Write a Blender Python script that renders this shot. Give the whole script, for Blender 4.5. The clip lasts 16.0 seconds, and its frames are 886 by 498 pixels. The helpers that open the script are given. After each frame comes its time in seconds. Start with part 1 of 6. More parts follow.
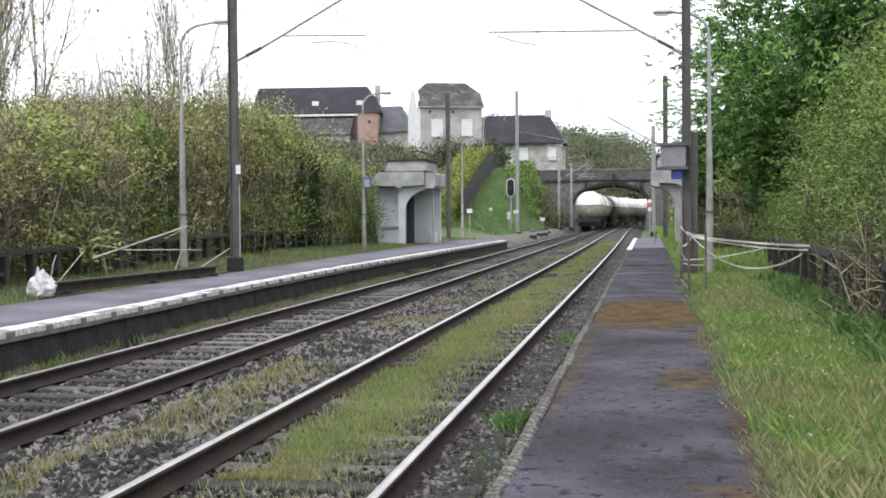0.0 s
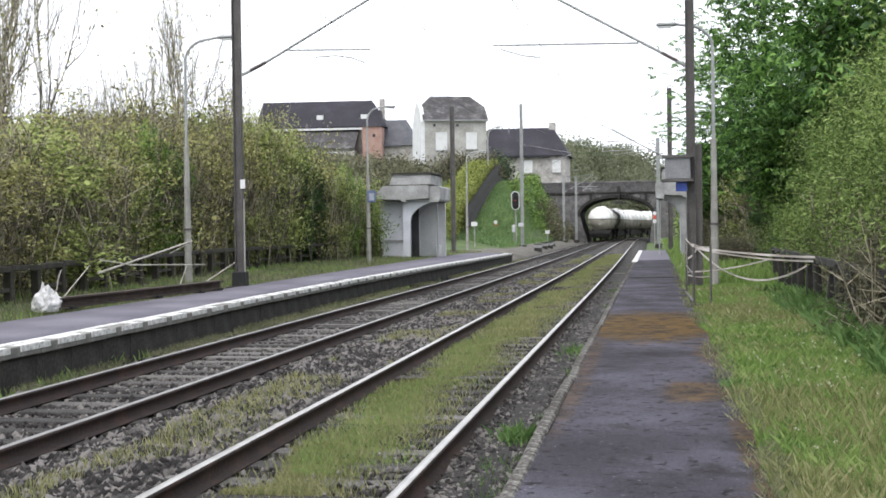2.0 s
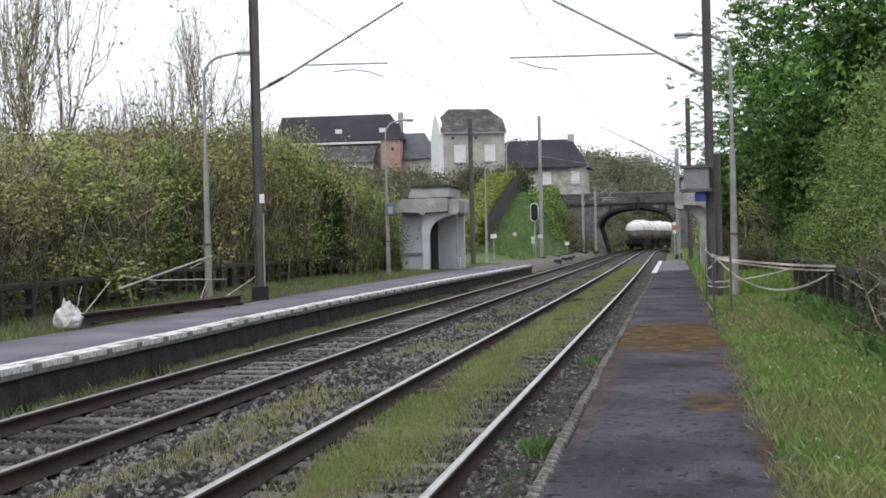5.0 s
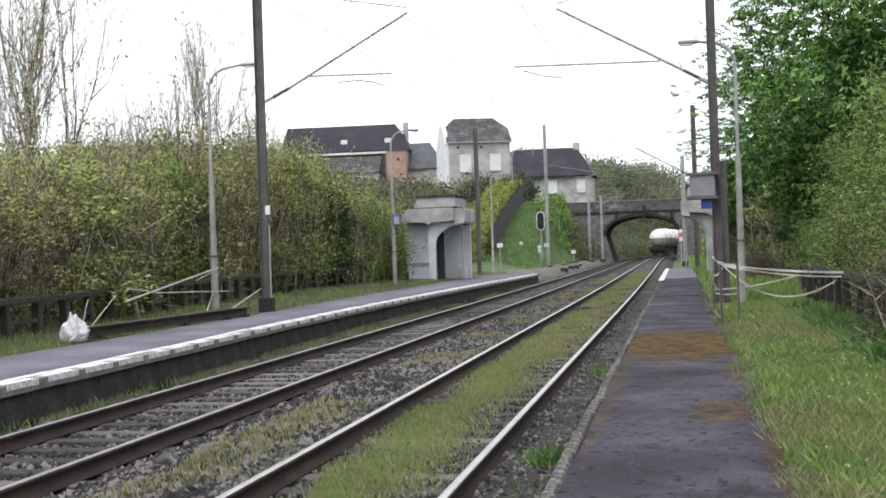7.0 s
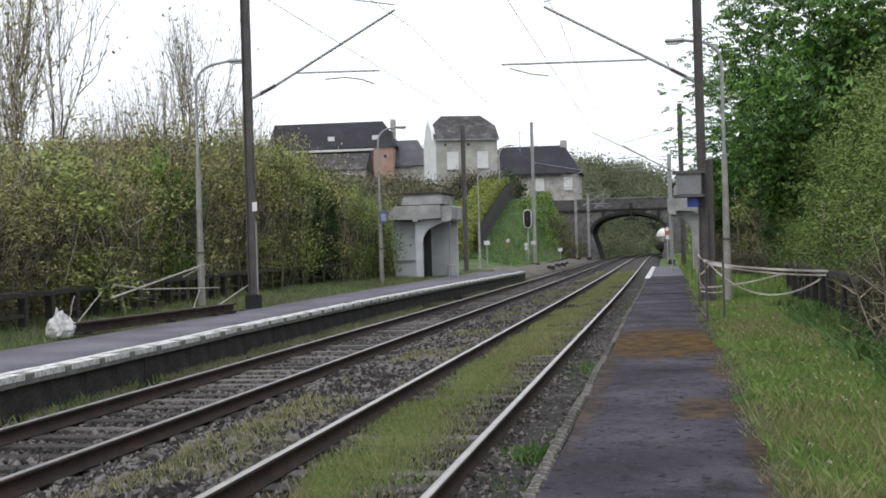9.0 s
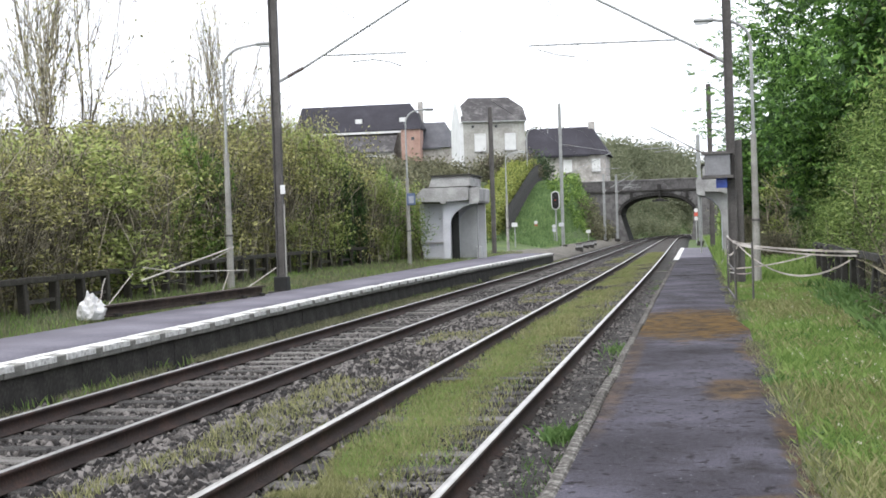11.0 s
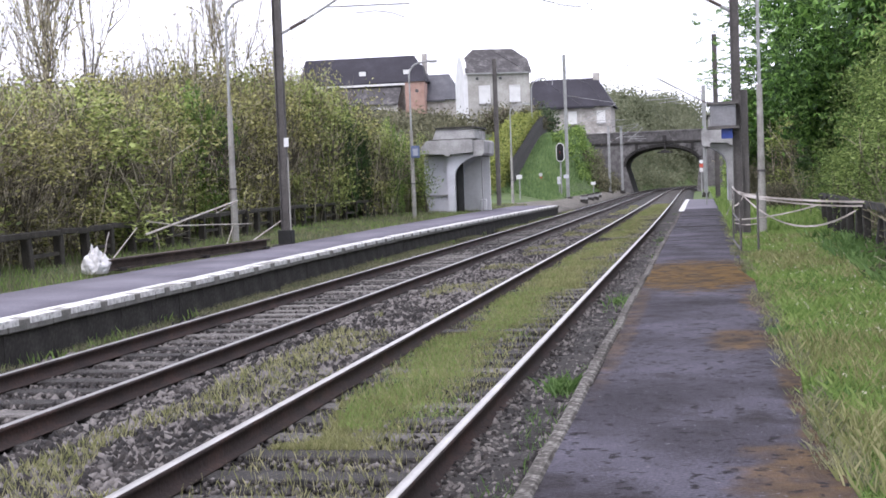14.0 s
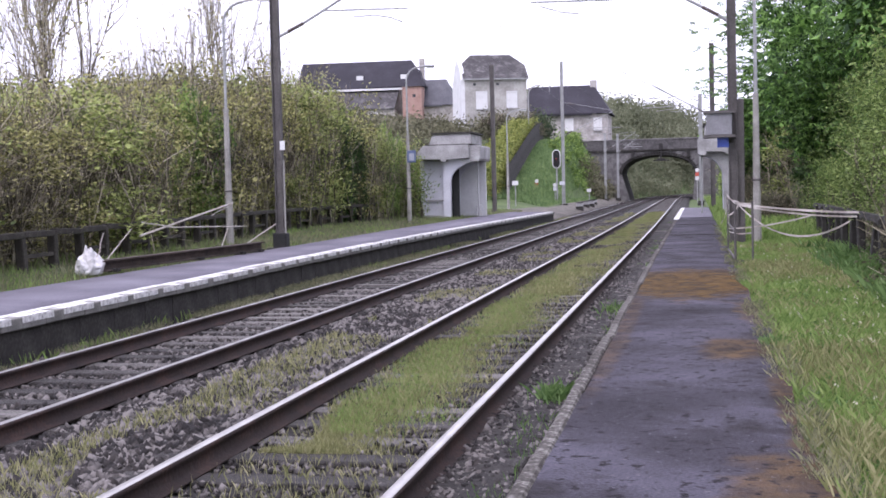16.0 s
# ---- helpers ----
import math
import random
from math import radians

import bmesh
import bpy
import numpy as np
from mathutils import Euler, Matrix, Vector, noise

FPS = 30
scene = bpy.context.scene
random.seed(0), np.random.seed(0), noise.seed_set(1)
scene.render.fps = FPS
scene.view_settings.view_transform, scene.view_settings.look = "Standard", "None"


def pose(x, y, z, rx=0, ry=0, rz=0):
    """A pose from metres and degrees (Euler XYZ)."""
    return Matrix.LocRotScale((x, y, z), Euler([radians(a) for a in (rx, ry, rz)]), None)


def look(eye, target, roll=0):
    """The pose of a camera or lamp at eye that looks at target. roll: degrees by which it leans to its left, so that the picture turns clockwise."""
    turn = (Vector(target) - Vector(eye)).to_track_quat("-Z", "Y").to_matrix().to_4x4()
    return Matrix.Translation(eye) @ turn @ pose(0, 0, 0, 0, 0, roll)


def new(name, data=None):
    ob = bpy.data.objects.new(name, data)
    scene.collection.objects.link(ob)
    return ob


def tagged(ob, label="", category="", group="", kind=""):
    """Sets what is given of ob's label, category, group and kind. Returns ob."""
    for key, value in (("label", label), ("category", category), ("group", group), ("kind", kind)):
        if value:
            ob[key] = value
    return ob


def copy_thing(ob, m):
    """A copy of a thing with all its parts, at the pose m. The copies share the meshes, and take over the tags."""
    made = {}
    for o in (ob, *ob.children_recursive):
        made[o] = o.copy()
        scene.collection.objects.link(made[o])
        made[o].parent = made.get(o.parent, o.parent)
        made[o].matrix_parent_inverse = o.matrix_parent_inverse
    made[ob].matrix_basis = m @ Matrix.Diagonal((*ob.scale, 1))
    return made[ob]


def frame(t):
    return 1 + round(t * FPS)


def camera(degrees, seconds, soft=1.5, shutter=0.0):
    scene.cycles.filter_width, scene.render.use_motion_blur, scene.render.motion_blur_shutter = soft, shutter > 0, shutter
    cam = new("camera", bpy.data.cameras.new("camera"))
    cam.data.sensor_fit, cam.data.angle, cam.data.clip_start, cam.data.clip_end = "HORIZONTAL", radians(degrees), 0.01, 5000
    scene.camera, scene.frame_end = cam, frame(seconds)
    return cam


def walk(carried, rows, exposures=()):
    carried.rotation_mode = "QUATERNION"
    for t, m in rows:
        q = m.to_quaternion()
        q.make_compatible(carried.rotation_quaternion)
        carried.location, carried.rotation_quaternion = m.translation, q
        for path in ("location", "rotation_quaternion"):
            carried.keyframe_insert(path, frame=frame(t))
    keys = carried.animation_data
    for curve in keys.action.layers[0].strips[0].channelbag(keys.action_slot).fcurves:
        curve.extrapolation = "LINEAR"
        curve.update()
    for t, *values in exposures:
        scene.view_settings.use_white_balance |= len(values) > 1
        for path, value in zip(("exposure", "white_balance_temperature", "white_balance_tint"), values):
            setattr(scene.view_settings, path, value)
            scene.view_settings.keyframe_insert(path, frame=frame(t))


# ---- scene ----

cam = camera(39.0, 16.0, 1.7)
PATH = [
    (0, -0.008, -0.015, 1.582, 88.494, 0.480, 9.344), (0.5, -0.003, -0.003, 1.588, 88.791, 0.713, 9.376), (1, 0.002, -0.001, 1.586, 88.546, 0.863, 9.232),
    (1.5, -0.000, -0.004, 1.586, 89.058, 0.787, 9.304), (2, 0.000, -0.000, 1.584, 89.103, 0.797, 9.575), (2.5, 0.002, 0.001, 1.588, 89.948, 0.611, 9.773),
    (3, 0.008, -0.024, 1.591, 90.369, 0.403, 9.853), (3.5, 0.013, -0.003, 1.585, 90.664, 0.897, 10.557), (4, 0.013, -0.015, 1.585, 90.075, 1.161, 10.550),
    (6.5, 0.017, 0.006, 1.586, 89.623, 1.716, 10.713), (7, 0.015, 0.024, 1.589, 90.142, 1.892, 10.760), (7.5, 0.028, -0.008, 1.587, 90.727, 1.936, 10.532),
    (8, 0.025, -0.012, 1.585, 90.684, 1.912, 10.865), (8.5, 0.025, -0.022, 1.583, 90.655, 1.753, 10.549), (9, 0.024, -0.014, 1.589, 90.000, 1.699, 10.163),
    (9.2, 0.027, -0.054, 1.582, 89.779, 1.779, 10.226), (11.3, 0.027, -0.008, 1.585, 88.950, 1.914, 11.487), (11.5, 0.026, 0.001, 1.583, 88.631, 1.763, 11.226),
    (12, 0.027, -0.000, 1.584, 88.332, 1.973, 11.450), (12.5, 0.033, -0.004, 1.583, 88.013, 2.279, 11.528), (13, 0.029, 0.036, 1.578, 87.002, 2.495, 11.966),
    (13.5, 0.032, 0.026, 1.575, 87.008, 2.257, 11.985), (14, 0.030, 0.022, 1.574, 87.072, 2.185, 11.655), (14.5, 0.029, 0.054, 1.577, 87.684, 1.755, 11.824),
    (15, 0.036, 0.018, 1.577, 87.580, 1.535, 11.769), (15.5, 0.038, 0.016, 1.571, 87.265, 1.584, 11.616), (16, 0.040, 0.028, 1.574, 87.300, 1.432, 11.472)]
EXPOSURES = [(0, 0.9, 6400, 10), (0.5, 0.95, 6400, 10), (1.5, 0.95, 6400, 10), (2.5, 0.8, 6400, 10), (3.0, 0.72, 6400, 10), (3.5, 0.45, 6400, 10), (4.2, 0.25, 6400, 10), (6.5, 0.95, 6400, 10), (7.0, 0.75, 6400, 10), (8.0, 0.2, 6400, 10),
             (9.0, 0.3, 6400, 10), (11.5, 1.08, 6400, 10), (12.5, 1.06, 6380, 12), (13.0, 0.83, 6350, 16), (13.5, 0.85, 6250, 18), (14, 1.0, 6150, 20), (15, 0.95, 5950, 28), (16, 0.94, 6000, 28)]

# ---- sky and sun ----
world = bpy.data.worlds.new("overcast_sky")
scene.world = world
world.use_nodes = True
wn, wl = world.node_tree.nodes, world.node_tree.links
bg = wn["Background"]
sky = wn.new("ShaderNodeTexSky")
sky.sky_type, sky.sun_disc = "NISHITA", False
sky.sun_elevation, sky.sun_rotation = radians(52), radians(200)
sky.air_density, sky.dust_density, sky.ozone_density = 1.0, 4.0, 1.0
grey = wn.new("ShaderNodeHueSaturation")
grey.inputs["Saturation"].default_value = 0.12
veil = wn.new("ShaderNodeMix")
veil.data_type = "RGBA"
veil.inputs[0].default_value = 0.7
veil.inputs[7].default_value = (10.2, 10.6, 11.5, 1)
wl.new(sky.outputs[0], grey.inputs["Color"])
wl.new(grey.outputs[0], veil.inputs[6])
wl.new(veil.outputs[2], bg.inputs["Color"])
bg.inputs["Strength"].default_value = 0.12

sun_lamp = new("sun", bpy.data.lights.new("sun", "SUN"))
sun_lamp.data.energy, sun_lamp.data.angle, sun_lamp.data.color = 0.9, radians(25), (1.0, 0.96, 0.9)
sun_lamp.matrix_world = look((0, 0, 60), (12, 30, 0))


# ---- materials ----
def material(name, tones, rough=0.85, scale=2.0, fine=30.0, bump=0.3, metal=0.0, mix=0.6, island=0.0, specular=0.4, objects=0.0, through_light=0.0):
    """Three tones, blended by coarse and fine noise; island / objects: spread by piece."""
    m = bpy.data.materials.new(name)
    m.use_nodes = True
    n, l = m.node_tree.nodes, m.node_tree.links
    b = n["Principled BSDF"]
    tc = n.new("ShaderNodeTexCoord")
    coarse, grain = n.new("ShaderNodeTexNoise"), n.new("ShaderNodeTexNoise")
    coarse.inputs["Scale"].default_value, coarse.inputs["Detail"].default_value = scale, 6
    grain.inputs["Scale"].default_value, grain.inputs["Detail"].default_value = fine, 4
    for k in (coarse, grain):
        l.new(tc.outputs["Object"], k.inputs["Vector"])
    total = n.new("ShaderNodeMath")
    total.operation = "MULTIPLY_ADD"
    l.new(grain.outputs[0], total.inputs[0])
    total.inputs[1].default_value = 1 - mix
    part_a = n.new("ShaderNodeMath")
    part_a.operation = "MULTIPLY"
    l.new(coarse.outputs[0], part_a.inputs[0])
    part_a.inputs[1].default_value = mix
    l.new(part_a.outputs[0], total.inputs[2])
    value = total.outputs[0]
    for amount, node, out in ((island, "ShaderNodeNewGeometry", "Random Per Island"), (objects, "ShaderNodeObjectInfo", "Random")):
        if amount:
            src = n.new(node)
            s = n.new("ShaderNodeMath")
            s.operation = "MULTIPLY_ADD"
            l.new(src.outputs[out], s.inputs[0])
            s.inputs[1].default_value = amount
            k = n.new("ShaderNodeMath")
            k.operation = "MULTIPLY_ADD"
            l.new(value, k.inputs[0])
            k.inputs[1].default_value = 1.0
            k.inputs[2].default_value = -amount / 2
            l.new(k.outputs[0], s.inputs[2])
            value = s.outputs[0]
    ramp = n.new("ShaderNodeValToRGB")
    e = ramp.color_ramp.elements
    e[0].position, e[1].position = 0.3, 0.7
    e[0].color, e[1].color = (*tones[0], 1), (*tones[2], 1)
    e.new(0.5).color = (*tones[1], 1)
    l.new(value, ramp.inputs[0])
    l.new(ramp.outputs[0], b.inputs["Base Color"])
    b.inputs["Roughness"].default_value, b.inputs["Metallic"].default_value = rough, metal
    b.inputs["Specular IOR Level"].default_value = specular
    if bump:
        bp = n.new("ShaderNodeBump")
        bp.inputs["Strength"].default_value, bp.inputs["Distance"].default_value = bump, 0.02
        l.new(grain.outputs[0], bp.inputs["Height"])
        l.new(bp.outputs[0], b.inputs["Normal"])
    if through_light:
        tr = n.new("ShaderNodeBsdfTranslucent")
        l.new(ramp.outputs[0], tr.inputs["Color"])
        mx = n.new("ShaderNodeMixShader")
        mx.inputs[0].default_value = through_light
        l.new(b.outputs[0], mx.inputs[1])
        l.new(tr.outputs[0], mx.inputs[2])
        l.new(mx.outputs[0], n["Material Output"].inputs["Surface"])
    return m


def patched(m, tones, spots):
    """Lays stains of another tone over a material: each (x, y, half width, half length), with ragged edges."""
    n, l = m.node_tree.nodes, m.node_tree.links
    b = n["Principled BSDF"]
    base = b.inputs["Base Color"].links[0].from_socket
    tc = n.new("ShaderNodeTexCoord")
    rag = n.new("ShaderNodeTexNoise")
    rag.inputs["Scale"].default_value, rag.inputs["Detail"].default_value = 3.5, 8
    l.new(tc.outputs["Object"], rag.inputs["Vector"])
    tint = n.new("ShaderNodeTexNoise")
    tint.inputs["Scale"].default_value, tint.inputs["Detail"].default_value = 5, 9
    l.new(tc.outputs["Object"], tint.inputs["Vector"])
    tone = n.new("ShaderNodeValToRGB")
    tone.color_ramp.elements[0].position, tone.color_ramp.elements[1].position = 0.35, 0.65
    tone.color_ramp.elements[0].color, tone.color_ramp.elements[1].color = (*tones[0], 1), (*tones[1], 1)
    l.new(tint.outputs[0], tone.inputs[0])
    for x, y, w, d, strength in spots:
        mp = n.new("ShaderNodeMapping")
        mp.vector_type = "TEXTURE"
        mp.inputs["Location"].default_value, mp.inputs["Scale"].default_value = (x, y, 0), (w, d, 50)
        l.new(tc.outputs["Object"], mp.inputs["Vector"])
        ln = n.new("ShaderNodeVectorMath")
        ln.operation = "LENGTH"
        l.new(mp.outputs[0], ln.inputs[0])
        ad = n.new("ShaderNodeMath")
        ad.operation = "MULTIPLY_ADD"
        l.new(rag.outputs[0], ad.inputs[0])
        ad.inputs[1].default_value = 1.3
        l.new(ln.outputs["Value"], ad.inputs[2])
        mr = n.new("ShaderNodeMapRange")
        mr.inputs["From Min"].default_value, mr.inputs["From Max"].default_value = 1.75, 1.35
        mr.inputs["To Max"].default_value = strength
        l.new(ad.outputs[0], mr.inputs["Value"])
        mx = n.new("ShaderNodeMix")
        mx.data_type = "RGBA"
        l.new(mr.outputs[0], mx.inputs[0])
        l.new(base, mx.inputs[6])
        l.new(tone.outputs[0], mx.inputs[7])
        base = mx.outputs[2]
    l.new(base, b.inputs["Base Color"])
    return m


def pitted(m, tone, scale, low, high):
    """Small dark pits and worn spots with ragged edges."""
    n, l = m.node_tree.nodes, m.node_tree.links
    b = n["Principled BSDF"]
    tc, sp, mr, mx = n.new("ShaderNodeTexCoord"), n.new("ShaderNodeTexNoise"), n.new("ShaderNodeMapRange"), n.new("ShaderNodeMix")
    sp.inputs["Scale"].default_value, sp.inputs["Detail"].default_value = scale, 3
    l.new(tc.outputs["Object"], sp.inputs["Vector"])
    mr.inputs["From Min"].default_value, mr.inputs["From Max"].default_value = low, high
    l.new(sp.outputs[0], mr.inputs["Value"])
    mx.data_type = "RGBA"
    l.new(mr.outputs[0], mx.inputs[0])
    l.new(b.inputs["Base Color"].links[0].from_socket, mx.inputs[6])
    mx.inputs[7].default_value = (*tone, 1)
    l.new(mx.outputs[2], b.inputs["Base Color"])
    return m


ASPHALT = material("wet_asphalt", [(0.014, 0.012, 0.014), (0.046, 0.042, 0.052), (0.11, 0.104, 0.133)], 0.8, 1.1, 60, 1.0, specular=0.13, mix=0.62)
patched(ASPHALT, [(0.035, 0.019, 0.005), (0.125, 0.072, 0.014)], [(-0.05, 17.2, 1.2, 2.6, 0.95), (0.36, 10.2, 0.34, 0.7, 0.65), (-0.66, 12.0, 0.12, 4.0, 0.35), (0.5, 5.6, 0.36, 0.75, 0.6), (0.6, 7.6, 0.14, 1.6, 0.6), (0.58, 13.4, 0.2, 1.4, 0.5)])
pitted(ASPHALT, (0.012, 0.01, 0.012), 13, 0.59, 0.66)
pitted(ASPHALT, (0.16, 0.155, 0.17), 34, 0.68, 0.74)
pitted(ASPHALT, (0.016, 0.013, 0.013), 2.4, 0.56, 0.72)
ASPHALT_FAR = material("old_asphalt", [(0.091, 0.085, 0.102), (0.138, 0.13, 0.154), (0.195, 0.188, 0.216)], 0.85, 0.8, 35, 0.4, specular=0.12)
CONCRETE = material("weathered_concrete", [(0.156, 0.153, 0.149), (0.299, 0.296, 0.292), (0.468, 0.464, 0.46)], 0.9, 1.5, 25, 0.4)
# dark concrete; also carries the painted shade of the shelter's soffit and joint
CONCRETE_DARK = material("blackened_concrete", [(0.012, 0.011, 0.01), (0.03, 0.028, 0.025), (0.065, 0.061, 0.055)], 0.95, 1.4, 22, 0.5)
CONCRETE_PALE = material("pale_concrete", [(0.384, 0.392, 0.429), (0.542, 0.549, 0.59), (0.685, 0.691, 0.727)], 0.85, 0.9, 20, 0.25)
KERB = material("lichened_kerb_stone", [(0.018, 0.016, 0.015), (0.08, 0.074, 0.067), (0.3, 0.29, 0.268)], 0.95, 11, 40, 0.8, objects=0.07, specular=0.1)
WHITE_WORN = material("worn_white_paint", [(0.134, 0.129, 0.123), (0.582, 0.577, 0.56), (0.806, 0.806, 0.784)], 0.8, 4.5, 22, 0.3, mix=0.55, specular=0.15)
PAINT_DARK = material("grimy_grey_stone", [(0.09, 0.09, 0.08), (0.17, 0.165, 0.15), (0.3, 0.29, 0.27)], 0.9, 5, 40, 0.3)
RAIL_TOP = material("polished_rail_steel", [(0.324, 0.31, 0.289), (0.433, 0.415, 0.389), (0.541, 0.52, 0.489)], 0.4, 3, 60, 0.05, metal=0.9)
RAIL_SIDE = material("rusty_rail_web", [(0.014, 0.009, 0.008), (0.028, 0.017, 0.014), (0.06, 0.03, 0.022)], 0.8, 3, 30, 0.3)
RAIL_TOP_DULL = material("dull_rail_head", [(0.16, 0.15, 0.14), (0.25, 0.24, 0.23), (0.34, 0.33, 0.32)], 0.42, 3, 60, 0.05, metal=0.7)
SLEEPER = material("weathered_oak_sleeper", [(0.014, 0.012, 0.011), (0.045, 0.041, 0.037), (0.15, 0.14, 0.13)], 0.9, 7, 40, 1.0, objects=0.3, mix=0.45)
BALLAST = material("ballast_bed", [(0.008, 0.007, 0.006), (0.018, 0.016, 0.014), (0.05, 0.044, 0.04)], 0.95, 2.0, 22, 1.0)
GRAVEL = material("lineside_gravel", [(0.05, 0.045, 0.035), (0.1, 0.09, 0.075), (0.18, 0.165, 0.14)], 0.95, 1.2, 14, 0.8)
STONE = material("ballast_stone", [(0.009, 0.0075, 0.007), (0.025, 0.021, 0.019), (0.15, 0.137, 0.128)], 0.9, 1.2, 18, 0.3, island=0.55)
EARTH = material("grassy_earth", [(0.035, 0.055, 0.016), (0.062, 0.095, 0.026), (0.1, 0.135, 0.04)], 0.95, 0.5, 8, 0.6)
GRASS = material("grass_blades", [(0.11, 0.185, 0.045), (0.183, 0.275, 0.071), (0.295, 0.375, 0.125)], 0.75, 1.6, 8, 0, island=0.32, through_light=0.42)
GRASS_DULL = material("greyish_old_grass", [(0.1, 0.108, 0.058), (0.165, 0.172, 0.095), (0.265, 0.258, 0.155)], 0.85, 0.9, 8, 0, island=0.5, through_light=0.35)
GRASS_DRY = material("yellow_grass", [(0.155, 0.167, 0.063), (0.23, 0.236, 0.098), (0.356, 0.339, 0.178)], 0.8, 0.5, 6, 0, island=0.5, through_light=0.35)
GRASS_BANK = material("bank_turf", [(0.095, 0.16, 0.06), (0.15, 0.235, 0.088), (0.23, 0.32, 0.13)], 0.9, 0.25, 5, 0.5, island=0.4, through_light=0.3)
WEED = material("lush_weed_leaves", [(0.055, 0.11, 0.028), (0.09, 0.165, 0.044), (0.15, 0.235, 0.075)], 0.7, 0.8, 6, 0, island=0.4, through_light=0.4)
LEAF_OLIVE = material("olive_spring_leaves", [(0.078, 0.102, 0.028), (0.225, 0.272, 0.076), (0.44, 0.5, 0.178)], 0.75, 0.7, 5, 0, island=0.5, through_light=0.44)
LEAF_BROWN = material("brown_budding_leaves", [(0.085, 0.086, 0.03), (0.235, 0.232, 0.082), (0.5, 0.485, 0.205)], 0.8, 0.7, 5, 0, island=0.5, through_light=0.42)
LEAF_GREEN = material("fresh_green_leaves", [(0.06, 0.11, 0.022), (0.13, 0.215, 0.045), (0.27, 0.38, 0.1)], 0.65, 0.8, 5, 0, island=0.5, through_light=0.42)
LEAF_IVY = material("dark_ivy_leaves", [(0.014, 0.036, 0.01), (0.036, 0.076, 0.02), (0.11, 0.19, 0.052)], 0.5, 0.9, 6, 0, island=0.5, through_light=0.3)
LEAF_GARDEN = material("dull_garden_leaves", [(0.06, 0.06, 0.036), (0.125, 0.122, 0.072), (0.21, 0.2, 0.125)], 0.8, 0.3, 3, 0, island=0.45, through_light=0.35)
LEAF_DEEP = material("broad_chestnut_leaves", [(0.024, 0.062, 0.015), (0.078, 0.17, 0.037), (0.22, 0.39, 0.088)], 0.5, 0.6, 4, 0, island=0.5, through_light=0.38)
LEAF_WILLOW = material("willow_leaves", [(0.052, 0.082, 0.018), (0.145, 0.218, 0.053), (0.34, 0.44, 0.145)], 0.65, 0.6, 5, 0, island=0.5, through_light=0.44)
LEAF_DARK = material("conifer_needles", [(0.012, 0.03, 0.01), (0.03, 0.055, 0.018), (0.06, 0.085, 0.03)], 0.8, 1.0, 8, 0, island=0.4)
# lightened, low-contrast green: the haze of distance is mixed into the leaf colour
LEAF_FAR = material("distant_dull_leaves", [(0.12, 0.135, 0.08), (0.175, 0.19, 0.115), (0.235, 0.25, 0.16)], 0.8, 0.15, 2, 0, island=0.25, through_light=0.45)
LEAF_LIME = material("clipped_hedge_leaves", [(0.09, 0.12, 0.026), (0.19, 0.22, 0.046), (0.32, 0.34, 0.1)], 0.75, 0.8, 6, 0, island=0.5, through_light=0.35)
BARK = material("grey_brown_bark", [(0.04, 0.034, 0.026), (0.085, 0.072, 0.056), (0.15, 0.13, 0.1)], 0.95, 3, 25, 0.7)
TWIG = material("bare_twigs", [(0.06, 0.052, 0.034), (0.165, 0.145, 0.1), (0.4, 0.36, 0.265)], 0.95, 1, 15, 0, island=0.5)
STEEL_BROWN = material("brown_painted_mast_steel", [(0.05, 0.046, 0.044), (0.088, 0.081, 0.077), (0.14, 0.13, 0.124)], 0.75, 2, 25, 0.2)
GALV = material("galvanised_steel", [(0.2, 0.205, 0.2), (0.3, 0.305, 0.3), (0.4, 0.405, 0.4)], 0.6, 2, 20, 0.1, metal=0.3)
LAMP_CONCRETE = material("lamp_post_concrete", [(0.17, 0.165, 0.15), (0.27, 0.26, 0.24), (0.38, 0.37, 0.345)], 0.85, 3, 30, 0.25)
INSULATOR = material("brown_glazed_insulator", [(0.03, 0.02, 0.016), (0.05, 0.034, 0.026), (0.07, 0.05, 0.04)], 0.3, 5, 30, 0)
WIRE = material("copper_wire", [(0.05, 0.05, 0.046), (0.08, 0.08, 0.074), (0.11, 0.11, 0.1)], 0.6, 3, 30, 0)
FENCE_OLD = material("mossy_old_concrete_fence", [(0.014, 0.013, 0.01), (0.034, 0.03, 0.024), (0.08, 0.072, 0.057)], 0.95, 3, 25, 0.6)
BAG = material("white_plastic_sack", [(0.36, 0.355, 0.35), (0.48, 0.475, 0.47), (0.58, 0.58, 0.58)], 0.5, 6, 20, 0.4)
TAPE = material("faded_barrier_tape", [(0.26, 0.22, 0.19), (0.38, 0.345, 0.31), (0.5, 0.48, 0.45)], 0.5, 4, 20, 0)
BLUE = material("blue_enamel", [(0.02, 0.04, 0.2), (0.03, 0.06, 0.28), (0.05, 0.09, 0.35)], 0.4, 4, 20, 0)
BLUE_FADED = material("faded_blue_enamel", [(0.06, 0.085, 0.16), (0.09, 0.12, 0.21), (0.13, 0.16, 0.26)], 0.5, 4, 20, 0)
GREY_FACE = material("grey_sign_face", [(0.22, 0.24, 0.29), (0.29, 0.31, 0.36), (0.37, 0.39, 0.43)], 0.6, 6, 30, 0)
RED = material("faded_red_paint", [(0.35, 0.05, 0.03), (0.48, 0.08, 0.05), (0.58, 0.12, 0.08)], 0.5, 4, 20, 0)
WHITE = material("white_render", [(0.5, 0.5, 0.5), (0.6, 0.6, 0.6), (0.68, 0.68, 0.68)], 0.8, 0.8, 8, 0.1)
